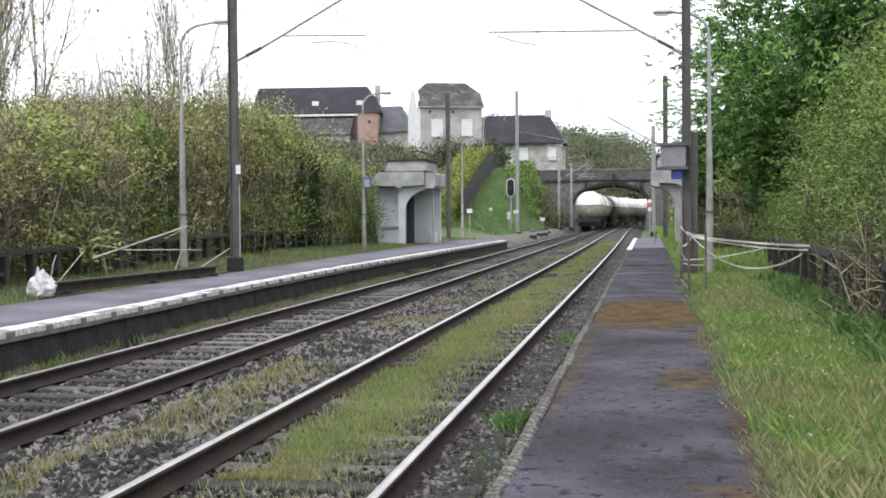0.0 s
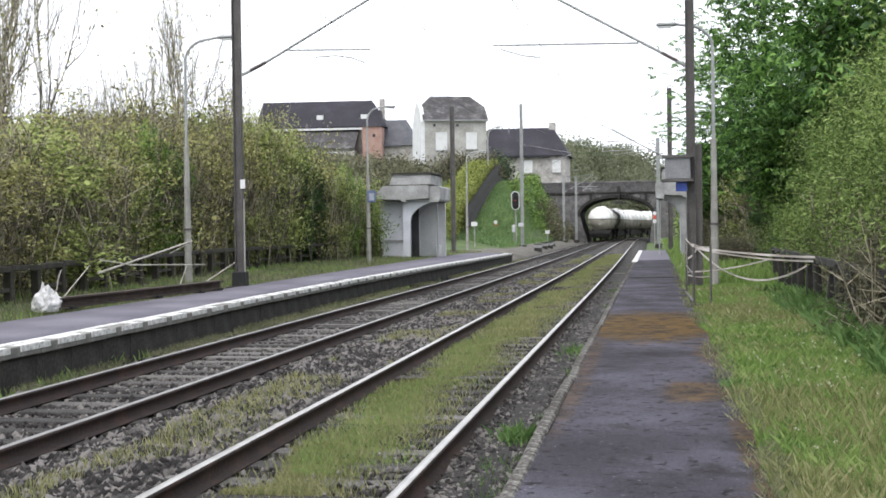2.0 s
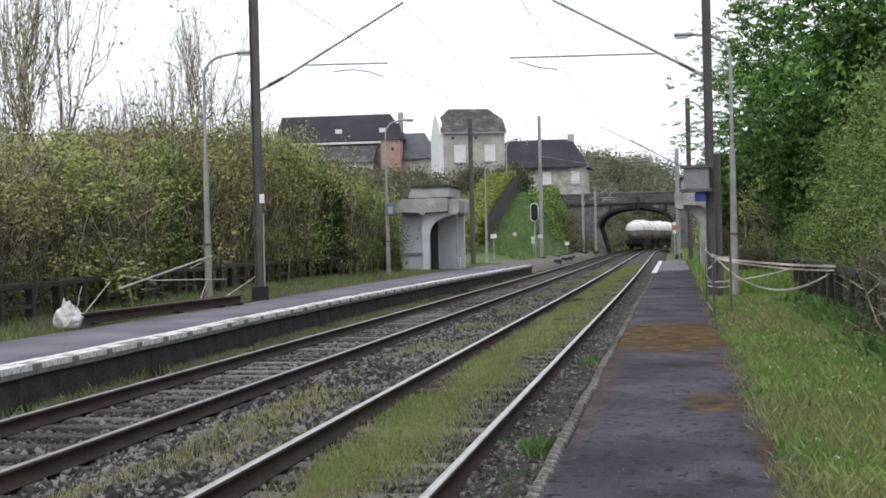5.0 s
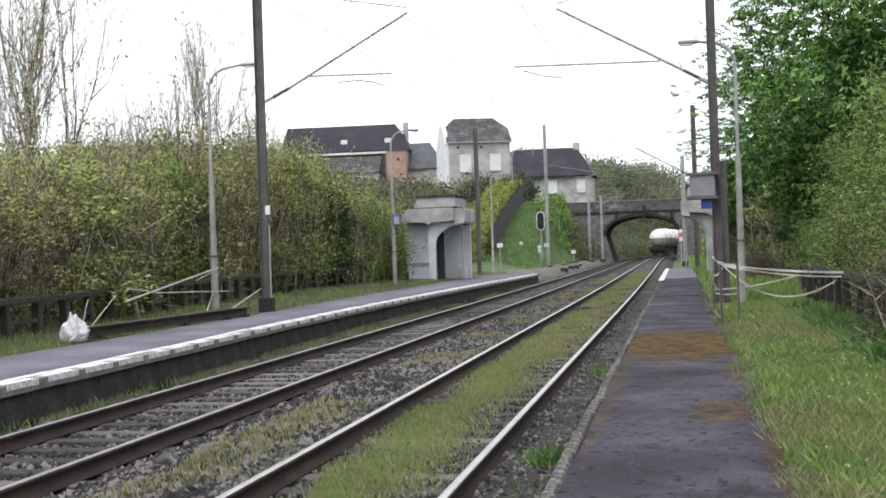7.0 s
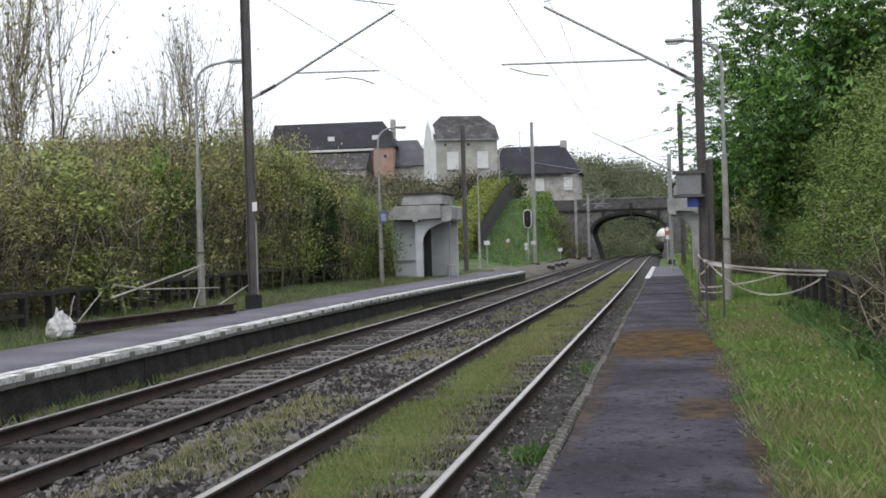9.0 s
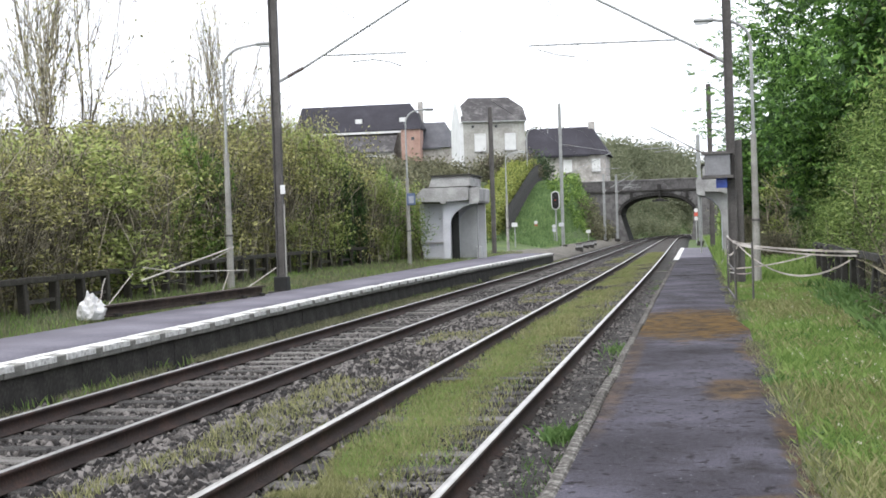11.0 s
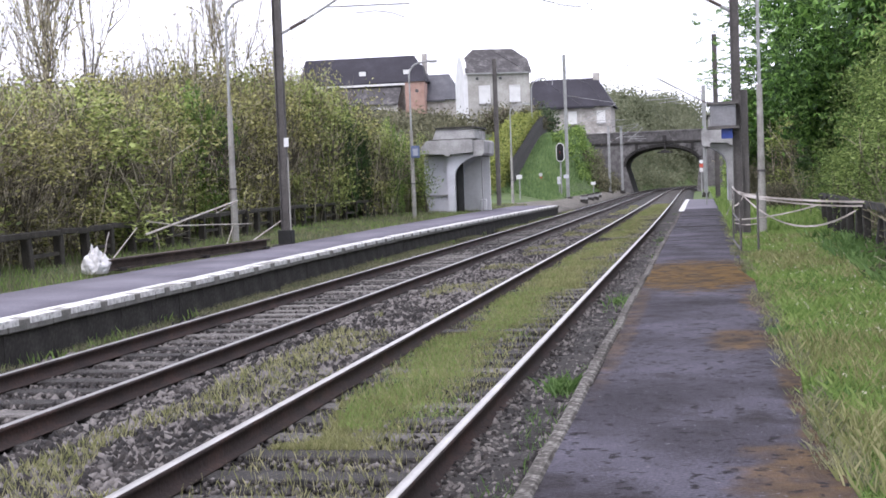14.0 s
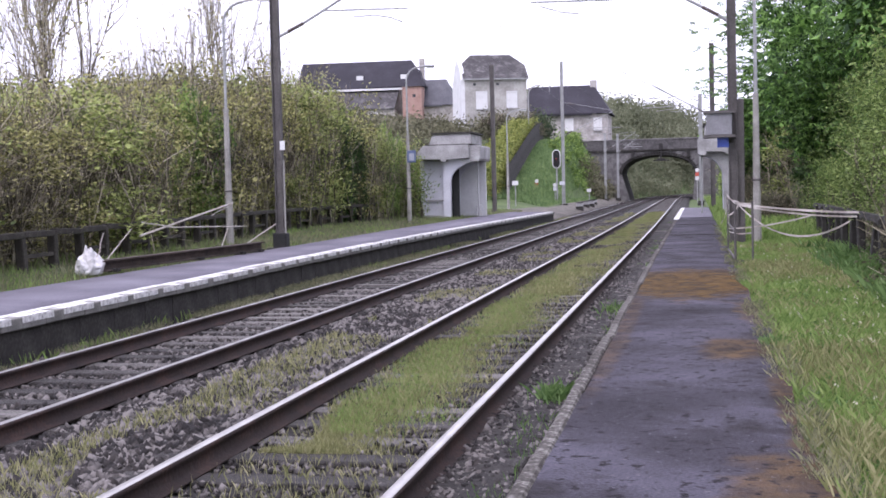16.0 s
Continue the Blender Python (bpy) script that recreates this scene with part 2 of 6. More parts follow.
BLACK = material("matt_black_sheet", [(0.008, 0.008, 0.008), (0.014, 0.014, 0.014), (0.025, 0.025, 0.025)], 0.7, 4, 20, 0)
BOX_GREY = material("grey_cabinet_paint", [(0.14, 0.14, 0.145), (0.19, 0.19, 0.2), (0.25, 0.25, 0.26)], 0.6, 3, 20, 0.1)
RUST = material("rusted_girder", [(0.022, 0.018, 0.015), (0.05, 0.037, 0.03), (0.09, 0.065, 0.05)], 0.9, 3, 25, 0.5)
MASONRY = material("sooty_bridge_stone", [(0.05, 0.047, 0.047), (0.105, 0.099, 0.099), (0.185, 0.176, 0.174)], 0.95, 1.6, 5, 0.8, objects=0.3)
# near-black stone: shade of the arch and string course put into the colour
SHADE_STONE = material("black_sooty_soffit", [(0.012, 0.011, 0.01), (0.025, 0.023, 0.021), (0.05, 0.046, 0.042)], 0.95, 0.8, 6, 0.6)
SLATE = material("dark_slate_roof", [(0.012, 0.011, 0.015), (0.023, 0.021, 0.028), (0.043, 0.04, 0.051)], 0.85, 0.5, 6, 0.5)
SLATE_MOSS = material("lichened_slate_roof", [(0.03, 0.027, 0.028), (0.05, 0.046, 0.047), (0.15, 0.145, 0.14)], 0.85, 0.8, 3, 0.5)
SLATE_GREY = material("grey_slate_roof", [(0.05, 0.05, 0.058), (0.08, 0.08, 0.09), (0.12, 0.12, 0.13)], 0.8, 0.7, 6, 0.4)
WALL_GREY = material("grey_rendered_wall", [(0.21, 0.2, 0.18), (0.33, 0.32, 0.295), (0.44, 0.43, 0.4)], 0.9, 0.7, 5, 0.3)
WALL_STONE = material("rubble_stone_wall", [(0.18, 0.165, 0.152), (0.33, 0.31, 0.29), (0.5, 0.475, 0.445)], 0.95, 1.2, 4, 0.5)
BRICK = material("orange_brick", [(0.25, 0.15, 0.12), (0.33, 0.21, 0.175), (0.4, 0.28, 0.24)], 0.9, 1.5, 10, 0.3)
GLASS_DARK = material("dark_window_glass", [(0.016, 0.018, 0.02), (0.028, 0.03, 0.032), (0.04, 0.042, 0.044)], 0.12, 2, 10, 0, specular=0.6)
SHUTTER = material("white_roller_shutter", [(0.5, 0.5, 0.49), (0.58, 0.58, 0.57), (0.64, 0.64, 0.63)], 0.6, 2, 20, 0.1)
TANK = material("white_tank_enamel", [(0.62, 0.61, 0.58), (0.74, 0.73, 0.7), (0.82, 0.81, 0.79)], 0.42, 0.8, 9, 0.05)
TANK_LOW = material("grimy_tank_paint", [(0.2, 0.18, 0.15), (0.34, 0.315, 0.27), (0.48, 0.45, 0.4)], 0.6, 1.0, 8, 0.1)
CHASSIS = material("black_wagon_frame", [(0.012, 0.011, 0.011), (0.022, 0.02, 0.019), (0.04, 0.036, 0.033)], 0.75, 2, 14, 0.2)
FLOWER = material("pale_flower_heads", [(0.4, 0.38, 0.25), (0.5, 0.48, 0.36), (0.58, 0.56, 0.45)], 0.8, 3, 10, 0)


# ---- mesh helpers ----
def part(name, bm, mat, parent=None, label=""):
    me = bpy.data.meshes.new(name)
    bm.to_mesh(me)
    bm.free()
    me.materials.append(mat)
    ob = new(name, me)
    ob.parent = parent
    return tagged(ob, label)


def thing(name, label, category, m=None, group="", kind=""):
    ob = tagged(new(name), label, category, group, kind)
    if m is not None:
        ob.matrix_basis = m
    return ob


def raw(name, verts, loops, size, mat, parent=None, label=""):
    """A mesh of equal faces (size corners each) from numpy arrays."""
    me = bpy.data.meshes.new(name)
    v, f = np.asarray(verts, dtype=np.float32), np.asarray(loops, dtype=np.int32).reshape(-1)
    k = len(f) // size
    me.vertices.add(len(v))
    me.vertices.foreach_set("co", v.reshape(-1))
    me.loops.add(len(f))
    me.loops.foreach_set("vertex_index", f)
    me.polygons.add(k)
    me.polygons.foreach_set("loop_start", np.arange(k, dtype=np.int32) * size)
    me.update(calc_edges=True)
    me.materials.append(mat)
    ob = new(name, me)
    ob.parent = parent
    return tagged(ob, label)


def block(bm, x, y, z, sx, sy, sz, turn=0.0, bevel=0.0):
    """A box centred at x, y with its foot at z."""
    m = pose(x, y, z + sz / 2, 0, 0, turn) @ Matrix.Diagonal((sx, sy, sz, 1))
    g = bmesh.ops.create_cube(bm, size=1.0, matrix=m)
    if bevel:
        es = list({e for v in g["verts"] for e in v.link_edges})
        bmesh.ops.bevel(bm, geom=es, offset=bevel, segments=1, affect="EDGES")
    return bm


def rod(bm, a, b, r0, r1=None, n=8):
    """A tapered bar from a to b."""
    a, b = Vector(a), Vector(b)
    d = b - a
    m = Matrix.Translation((a + b) / 2) @ d.to_track_quat("Z", "Y").to_matrix().to_4x4()
    bmesh.ops.create_cone(bm, cap_ends=True, segments=n, radius1=r0, radius2=r0 if r1 is None else r1, depth=d.length, matrix=m)
    return bm


def bent(bm, pts, r, n=6):
    for a, b in zip(pts, pts[1:]):
        rod(bm, a, b, r, r, n)
    return bm


def slab(bm, outline, a, b, axis="y"):
    """A flat outline pushed from a to b along an axis: y takes (x, z), x takes (y, z), z takes (x, y)."""
    put = {"y": lambda p, d: (p[0], d, p[1]), "x": lambda p, d: (d, p[0], p[1]), "z": lambda p, d: (p[0], p[1], d)}[axis]
    va = [bm.verts.new(put(p, a)) for p in outline]
    vb = [bm.verts.new(put(p, b)) for p in outline]
    bm.faces.new(va)
    bm.faces.new(vb[::-1])
    k = len(outline)
    for i in range(k):
        bm.faces.new((va[i], vb[i], vb[(i + 1) % k], va[(i + 1) % k]))
    bmesh.ops.recalc_face_normals(bm, faces=bm.faces)
    return bm


def B():
    return bmesh.new()


def clamp01(a):
    return np.clip(a, 0.0, 1.0)


def smooth(a):
    a = clamp01(a)
    return a * a * (3 - 2 * a)


def leaf_cards(points, size, rng, flat=0.0, long=1.0):
    """Small four-cornered folded leaves at the points, turned at random."""
    k = len(points)
    u = rng.normal(size=(k, 3))
    u[:, 2] *= 1 - flat
    u /= np.linalg.norm(u, axis=1)[:, None]
    w = np.cross(u, rng.normal(size=(k, 3)))
    w /= np.linalg.norm(w, axis=1)[:, None]
    s = (size * rng.uniform(0.6, 1.4, k))[:, None]
    u, w = u * s * long, w * s
    up = np.cross(u, w) / np.maximum(s, 1e-6) * 0.25
    v = np.stack([points - u, points - w * 0.55 + up, points + u, points + w * 0.55 + up], 1).reshape(-1, 3)
    return v, np.arange(4 * k).reshape(-1, 4)


def sticks(a, b, ra, rb):
    """Many three-sided sticks from a to b."""
    k = len(a)
    d = b - a
    d /= np.linalg.norm(d, axis=1)[:, None] + 1e-9
    s = np.cross(d, np.where(np.abs(d[:, 2:]) > 0.9, [[1.0, 0, 0]], [[0, 0, 1.0]]))
    s /= np.linalg.norm(s, axis=1)[:, None] + 1e-9
    t = np.cross(d, s)
    vs = []
    for base, r in ((a, ra), (b, rb)):
        r = np.broadcast_to(np.asarray(r, dtype=float), (k,))[:, None]
        for ang in (0, 2.094, 4.189):
            vs.append(base + r * (s * math.cos(ang) + t * math.sin(ang)))
    v = np.stack(vs, 1).reshape(-1, 3)
    q = np.array([[0, 1, 4, 3], [1, 2, 5, 4], [2, 0, 3, 5]])
    return v, (np.arange(k)[:, None, None] * 6 + q[None]).reshape(-1, 4)


# ---- the line's course ----
def bend(y):
    """Sideways shift of the line along its length."""
    y = np.asarray(y, dtype=float)
    return -0.5 * smooth((y - 30) / 115) + np.where(y > 152, (y - 152) ** 2 / 620, 0.0)


NEAR, FAR, GAUGE = -2.306, -5.787, 0.7535
FAR_Z = -0.07
PLATFORM = 0.25


def ground_height(x, y):
    """The land: cutting, banks and the ramp up to the road bridge."""
    x, y = np.asarray(x, dtype=float), np.asarray(y, dtype=float)
    c = x - np.where(y > 100, bend(y), 0.0)
    left = np.maximum(-10.2 - c, 0.0)
    right = np.maximum(c - 0.55, 0.0)
    z = np.full(np.broadcast(x, y).shape, -0.42)
    z = np.where(left > 0, 0.16 + 0.05 * left, z)
    z = np.where(right > 0, 0.17 + 0.02 * right, z)
    ramp_l = smooth((y - 80) / 64) ** 0.8 * smooth((left - 0.3) / 3.0) * 6.3
    ramp_r = smooth((y - 100) / 50) * smooth((right - 3.0) / 7) * 6.0
    z = z + ramp_l + ramp_r + smooth((left - 12) / 30) * smooth((y - 85) / 60) * 2.0
    far = smooth((y - 172) / 14)
    side = np.maximum(np.abs(c + 4.05) - 5.4, 0.0)
    cutting = -0.42 + smooth(side / 12) * 8.0
    z = z * (1 - far) + cutting * far
    hill = smooth((y - 200) / 110) * 6.0 * smooth((side - 6) / 30)
    return z + hill


def build_ground():
    xs = np.concatenate([[-900, -500, -250, -150, -100, -75, -60], np.arange(-50, -10.3, 1.0), [-10.3, -10.2, -10.1], np.arange(-9, 0.6, 1.5), [0.5, 0.56, 0.7], np.arange(1.5, 40, 1.5), [45, 60, 80, 120, 180, 300, 600, 900]])
    ys = np.concatenate([[-300, -120, -60, -30], np.arange(-15, 160, 2.0), np.arange(160, 330, 3.0), [350, 380, 420, 480, 600, 900, 1500, 2500]])
    gx, gy = np.meshgrid(xs, ys)
    gz = ground_height(gx, gy)
    keep = (np.abs(gx) > 10.5) & (gx < 0)
    gz = gz + np.where(keep | (gx > 1.2), 0.05 * np.sin(gx * 1.7 + gy * 0.9) * np.cos(gy * 1.3 - gx * 0.6), 0)
    v = np.stack([gx, gy, gz], -1).reshape(-1, 3)
    w, h = len(xs), len(ys)
    i = (np.arange(h - 1)[:, None] * w + np.arange(w - 1)[None]).reshape(-1)
    ob = raw("ground", v, np.stack([i, i + 1, i + w + 1, i + w], 1), 4, EARTH)
    ob.data.polygons.foreach_set("use_smooth", [True] * len(ob.data.polygons))
    tagged(ob, "rough grassy ground with banks beside the railway", "ground", kind="structure")


build_ground()


def ribbon(name, xa, xb, za, zb, ys, mat, parent=None, thick=0.3, cut=None):
    """A bed that follows the line, with a crowned top given by cut (x, z) pairs."""
    prof = cut or [(xa, za), (xb, zb)]
    prof = [(prof[0][0], prof[0][1] - thick)] + prof + [(prof[-1][0], prof[-1][1] - thick)]
    k = len(prof)
    v, f = [], []
    for y in ys:
        for x, z in prof:
            v.append((x + float(bend(y)), y, z))
    for j in range(len(ys) - 1):
        for i in range(k - 1):
            a = j * k + i
            f.append((a, a + 1, a + k + 1, a + k))
    return raw(name, v, f, 4, mat, parent)


YS = list(np.arange(-20, 150, 4.0)) + list(np.arange(150, 440, 3.0))
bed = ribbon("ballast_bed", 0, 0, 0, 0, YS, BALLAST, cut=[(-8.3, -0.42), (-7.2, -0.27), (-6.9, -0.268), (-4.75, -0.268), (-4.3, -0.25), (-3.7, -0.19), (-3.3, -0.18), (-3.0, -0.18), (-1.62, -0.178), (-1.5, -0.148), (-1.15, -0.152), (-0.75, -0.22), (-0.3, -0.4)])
tagged(bed, "grey-brown stone ballast bed under two railway tracks", "ballast", kind="structure")

cess = ribbon("gravel_path", 0, 0, 0, 0, list(np.arange(68.4, 158.1, 3.0)), GRAVEL, cut=[(-11.6, 0.25), (-10.6, 0.22), (-9.4, 0.1), (-8.1, -0.3)])
tagged(cess, "brown gravel path beside the track beyond the platform", "gravel", kind="structure")

RAIL = [(-0.07, 0), (0.07, 0), (0.07, 0.012), (0.012, 0.03), (0.01, 0.11), (0.035, 0.125), (0.035, 0.155), (-0.035, 0.155), (-0.035, 0.125), (-0.01, 0.11), (-0.012, 0.03), (-0.07, 0.012)]


def rail_bar(name, x, top, mat_side, mat_top, parent):
    k = len(RAIL)
    v, f = [], []
    for y in YS:
        for px, pz in RAIL:
            v.append((x + px + float(bend(y)), y, top - 0.155 + pz))
    for j in range(len(YS) - 1):
        for i in range(k):
            f.append((j * k + i, j * k + (i + 1) % k, (j + 1) * k + (i + 1) % k, (j + 1) * k + i))
    bar = raw(name, v, f, 4, mat_side, parent)
    v, f = [], []
    for y in YS:
        for px, pz in ((-0.034, 0.148), (-0.03, 0.1575), (0.03, 0.1575), (0.034, 0.148)):
            v.append((x + px + float(bend(y)), y, top - 0.155 + pz))
    for j in range(len(YS) - 1):
        for i in range(3):
            f.append((j * 4 + i, j * 4 + i + 1, j * 4 + i + 5, j * 4 + i + 4))
    raw("running_surface", v, f, 4, mat_top, bar, "worn shiny rail head")
    return bar


def sleeper_mesh():
    bm = B()
    block(bm, 0, 0, -0.13, 2.5, 0.25, 0.13, bevel=0.012)
    me = bpy.data.meshes.new("sleeper")
    bm.to_mesh(me)
    bm.free()
    me.materials.append(SLEEPER)
    return me


SLEEPER_MESH = sleeper_mesh()


def build_track(centre, top, mat_top, label, lift):
    t = thing("railway_track", label, "railway track", kind="structure")
    for s in (-GAUGE, GAUGE):
        rail_bar("rail", centre + s, top, RAIL_SIDE, mat_top, t)
    rng = np.random.default_rng(5 if centre > -4 else 6)
    bm = B()
    for i in range(480):
        y = 3.0 + i * 0.6
        x, z = centre + float(bend(y)) + rng.normal() * 0.02, top - 0.155 - lift + rng.normal() * 0.006
        if y < 75:
            s = new("sleeper", SLEEPER_MESH)
            s.parent = t
            s.matrix_basis = pose(x, y, z, 0, 0, rng.normal() * 0.5)
        else:
            block(bm, x, y, z - 0.13, 2.5, 0.25, 0.13)
    tagged(part("far_sleepers", bm, SLEEPER, t), kind="stuff")
    return t


build_track(NEAR, 0.0, RAIL_TOP, "shiny steel rails on wooden sleepers half sunk in grass", 0.0)
build_track(FAR, FAR_Z, RAIL_TOP_DULL, "dull rusty rails on wooden sleepers in stone ballast", 0.0)


# ---- platforms ----
def left_edge(y):
    return float(np.interp(y, [-20, 13, 18, 24, 33, 48, 69], [-7.45, -7.5, -7.62, -7.85, -7.98, -7.85, -7.5]))


def build_platforms():
    p = thing("platform_left", "low asphalt platform with a white-painted concrete edge", "platform", kind="structure")
    ys = [-20, -8, 0, 6, 10, 13, 16, 19, 22, 26, 30, 35, 40, 46, 52, 58, 63, 68.3]
    v, f = [], []
    for y in ys:
        back = float(np.interp(y, [0, 18, 27, 40, 58, 69], [-9.75, -9.78, -9.85, -10.15, -10.3, -10.1]))
        for x, z in ((left_edge(y) - 0.3, -0.5), (left_edge(y) - 0.3, PLATFORM - 0.012), (back, PLATFORM + 0.02), (back, -0.5)):
            v.append((x, y, z))
    for j in range(len(ys) - 1):
        for i in range(3):
            f.append((j * 4 + i, j * 4 + i + 4, j * 4 + i + 5, j * 4 + i + 1))
    f.append((4 * len(ys) - 4, 4 * len(ys) - 3, 4 * len(ys) - 2, 4 * len(ys) - 1))
    raw("asphalt", v, f, 4, ASPHALT_FAR, p)
    rng = np.random.default_rng(3)
    edge, line, face = B(), B(), B()
    block(edge, 0, 0, -0.14, 0.34, 0.985, 0.14, bevel=0.012)
    block(line, 0, 0, 0, 0.13, 0.99, 0.004)
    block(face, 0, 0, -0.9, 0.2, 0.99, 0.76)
    first = None
    for i in range(73):
        y = -4 + i
        if y > 67.5:
            break
        turn = math.degrees(math.atan2(left_edge(y - 0.5) - left_edge(y + 0.5), 1.0))
        m = pose(left_edge(y) - 0.17, y, PLATFORM + rng.normal() * 0.004, 0, 0, turn)
        if first is None:
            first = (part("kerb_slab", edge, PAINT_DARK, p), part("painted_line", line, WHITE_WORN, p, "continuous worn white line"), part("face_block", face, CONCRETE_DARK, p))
            obs = first
        else:
            obs = []
            for o in first:
                c = new(o.name.split(".")[0], o.data)
                c.parent = p
                obs.append(c)
        obs[0].matrix_basis = m
        obs[1].matrix_basis = m @ pose(-0.105, 0, 0.001)
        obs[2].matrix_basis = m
    dash = B()
    block(dash, 0, 0, 0, 0.15, 0.78, 0.004)
    block(dash, 0.106, 0, -0.07, 0.012, 0.78, 0.07)
    d0 = None
    for i in range(70):
        y = -3 + i * 1.02
        if y > 67:
            break
        turn = math.degrees(math.atan2(left_edge(y - 0.5) - left_edge(y + 0.5), 1.0))
        m = pose(left_edge(y) - 0.1, y, PLATFORM + 0.002, 0, 0, turn) @ Matrix.Diagonal((1, float(rng.uniform(0.8, 1.15)), 1, 1))
        if d0 is None:
            d0 = part("white_dash", dash, WHITE_WORN, p, "worn white dash")
            d0.matrix_basis = m
        else:
            c = new("white_dash", d0.data)
            c.parent, c.matrix_basis = p, m

    q = thing("platform_right", "narrow wet asphalt platform with orange moss and a stone kerb", "platform", kind="structure")
    ys = list(np.arange(-20, 70.1, 1.5))
    xs = [-0.705, -0.4, -0.1, 0.2, 0.45, 0.62]
    v, f = [], []
    for y in ys:
        for i, x in enumerate(xs):
            wob = 0.05 * math.sin(y * 1.7) + 0.04 * math.sin(y * 0.61) if i == len(xs) - 1 else 0
            v.append((x + wob, y, PLATFORM + 0.006 * math.sin(y * 0.7 + x * 3) - 0.008 * (i == len(xs) - 1)))
    k = len(xs)
    for j in range(len(ys) - 1):
        for i in range(k - 1):
            a = j * k + i
            f.append((a, a + 1, a + k + 1, a + k))
    raw("asphalt", v, f, 4, ASPHALT, q)
    slabs = B()
    block(slabs, -0.02, 60, PLATFORM + 0.004, 1.28, 20.0, 0.012)
    part("concrete_end_slab", slabs, ASPHALT_FAR, q, "paler concrete end of the platform")
    kb = B()
    block(kb, 0, 0, -0.5, 0.085, 0.985, 0.5, bevel=0.014)
    k0 = None
    for i in range(75):
        m = pose(-0.745 + rng.normal() * 0.006, -4.5 + i, PLATFORM + 0.015 + rng.normal() * 0.005, 0, 0, rng.normal() * 0.3)
        if k0 is None:
            k0 = part("kerb_stone", kb, KERB, q)
            k0.matrix_basis = m
        else:
            c = new("kerb_stone", k0.data)
            c.parent, c.matrix_basis = q, m
    wl_ = B()
    block(wl_, -0.74, 58.5, PLATFORM + 0.02, 0.2, 23.0, 0.006)
    part("white_edge_line", wl_, WHITE_WORN, q, "white painted edge line")
    seams = B()
    for y in (33.0, 41.5, 52):
        block(seams, -0.02, y, PLATFORM + 0.002, 1.25, 0.12, 0.012)
    part("tar_seam", seams, CONCRETE_DARK, q, "dark cross seams")


build_platforms()


# ---- road bridge ----
BY, BD, BC = 158.0, 12.0, -4.55


def arch_point(a):
    """The opening's outline: jambs that lean in to the foot, then a flat elliptical arch; a from 0 to 1."""
    if a < 0.15:
        k = a / 0.15
        return BC - 3.6 - 1.0 * k, -0.5 + 3.4 * k
    if a > 0.85:
        k = (1 - a) / 0.15
        return BC + 4.0 + 0.35 * k, -0.5 + 3.4 * k
    t = math.pi * (1 - (a - 0.15) / 0.7)
    r = 4.6 if t > math.pi / 2 else 4.35
    return BC + r * math.cos(t), 2.9 + 2.35 * math.sin(t) ** 0.85


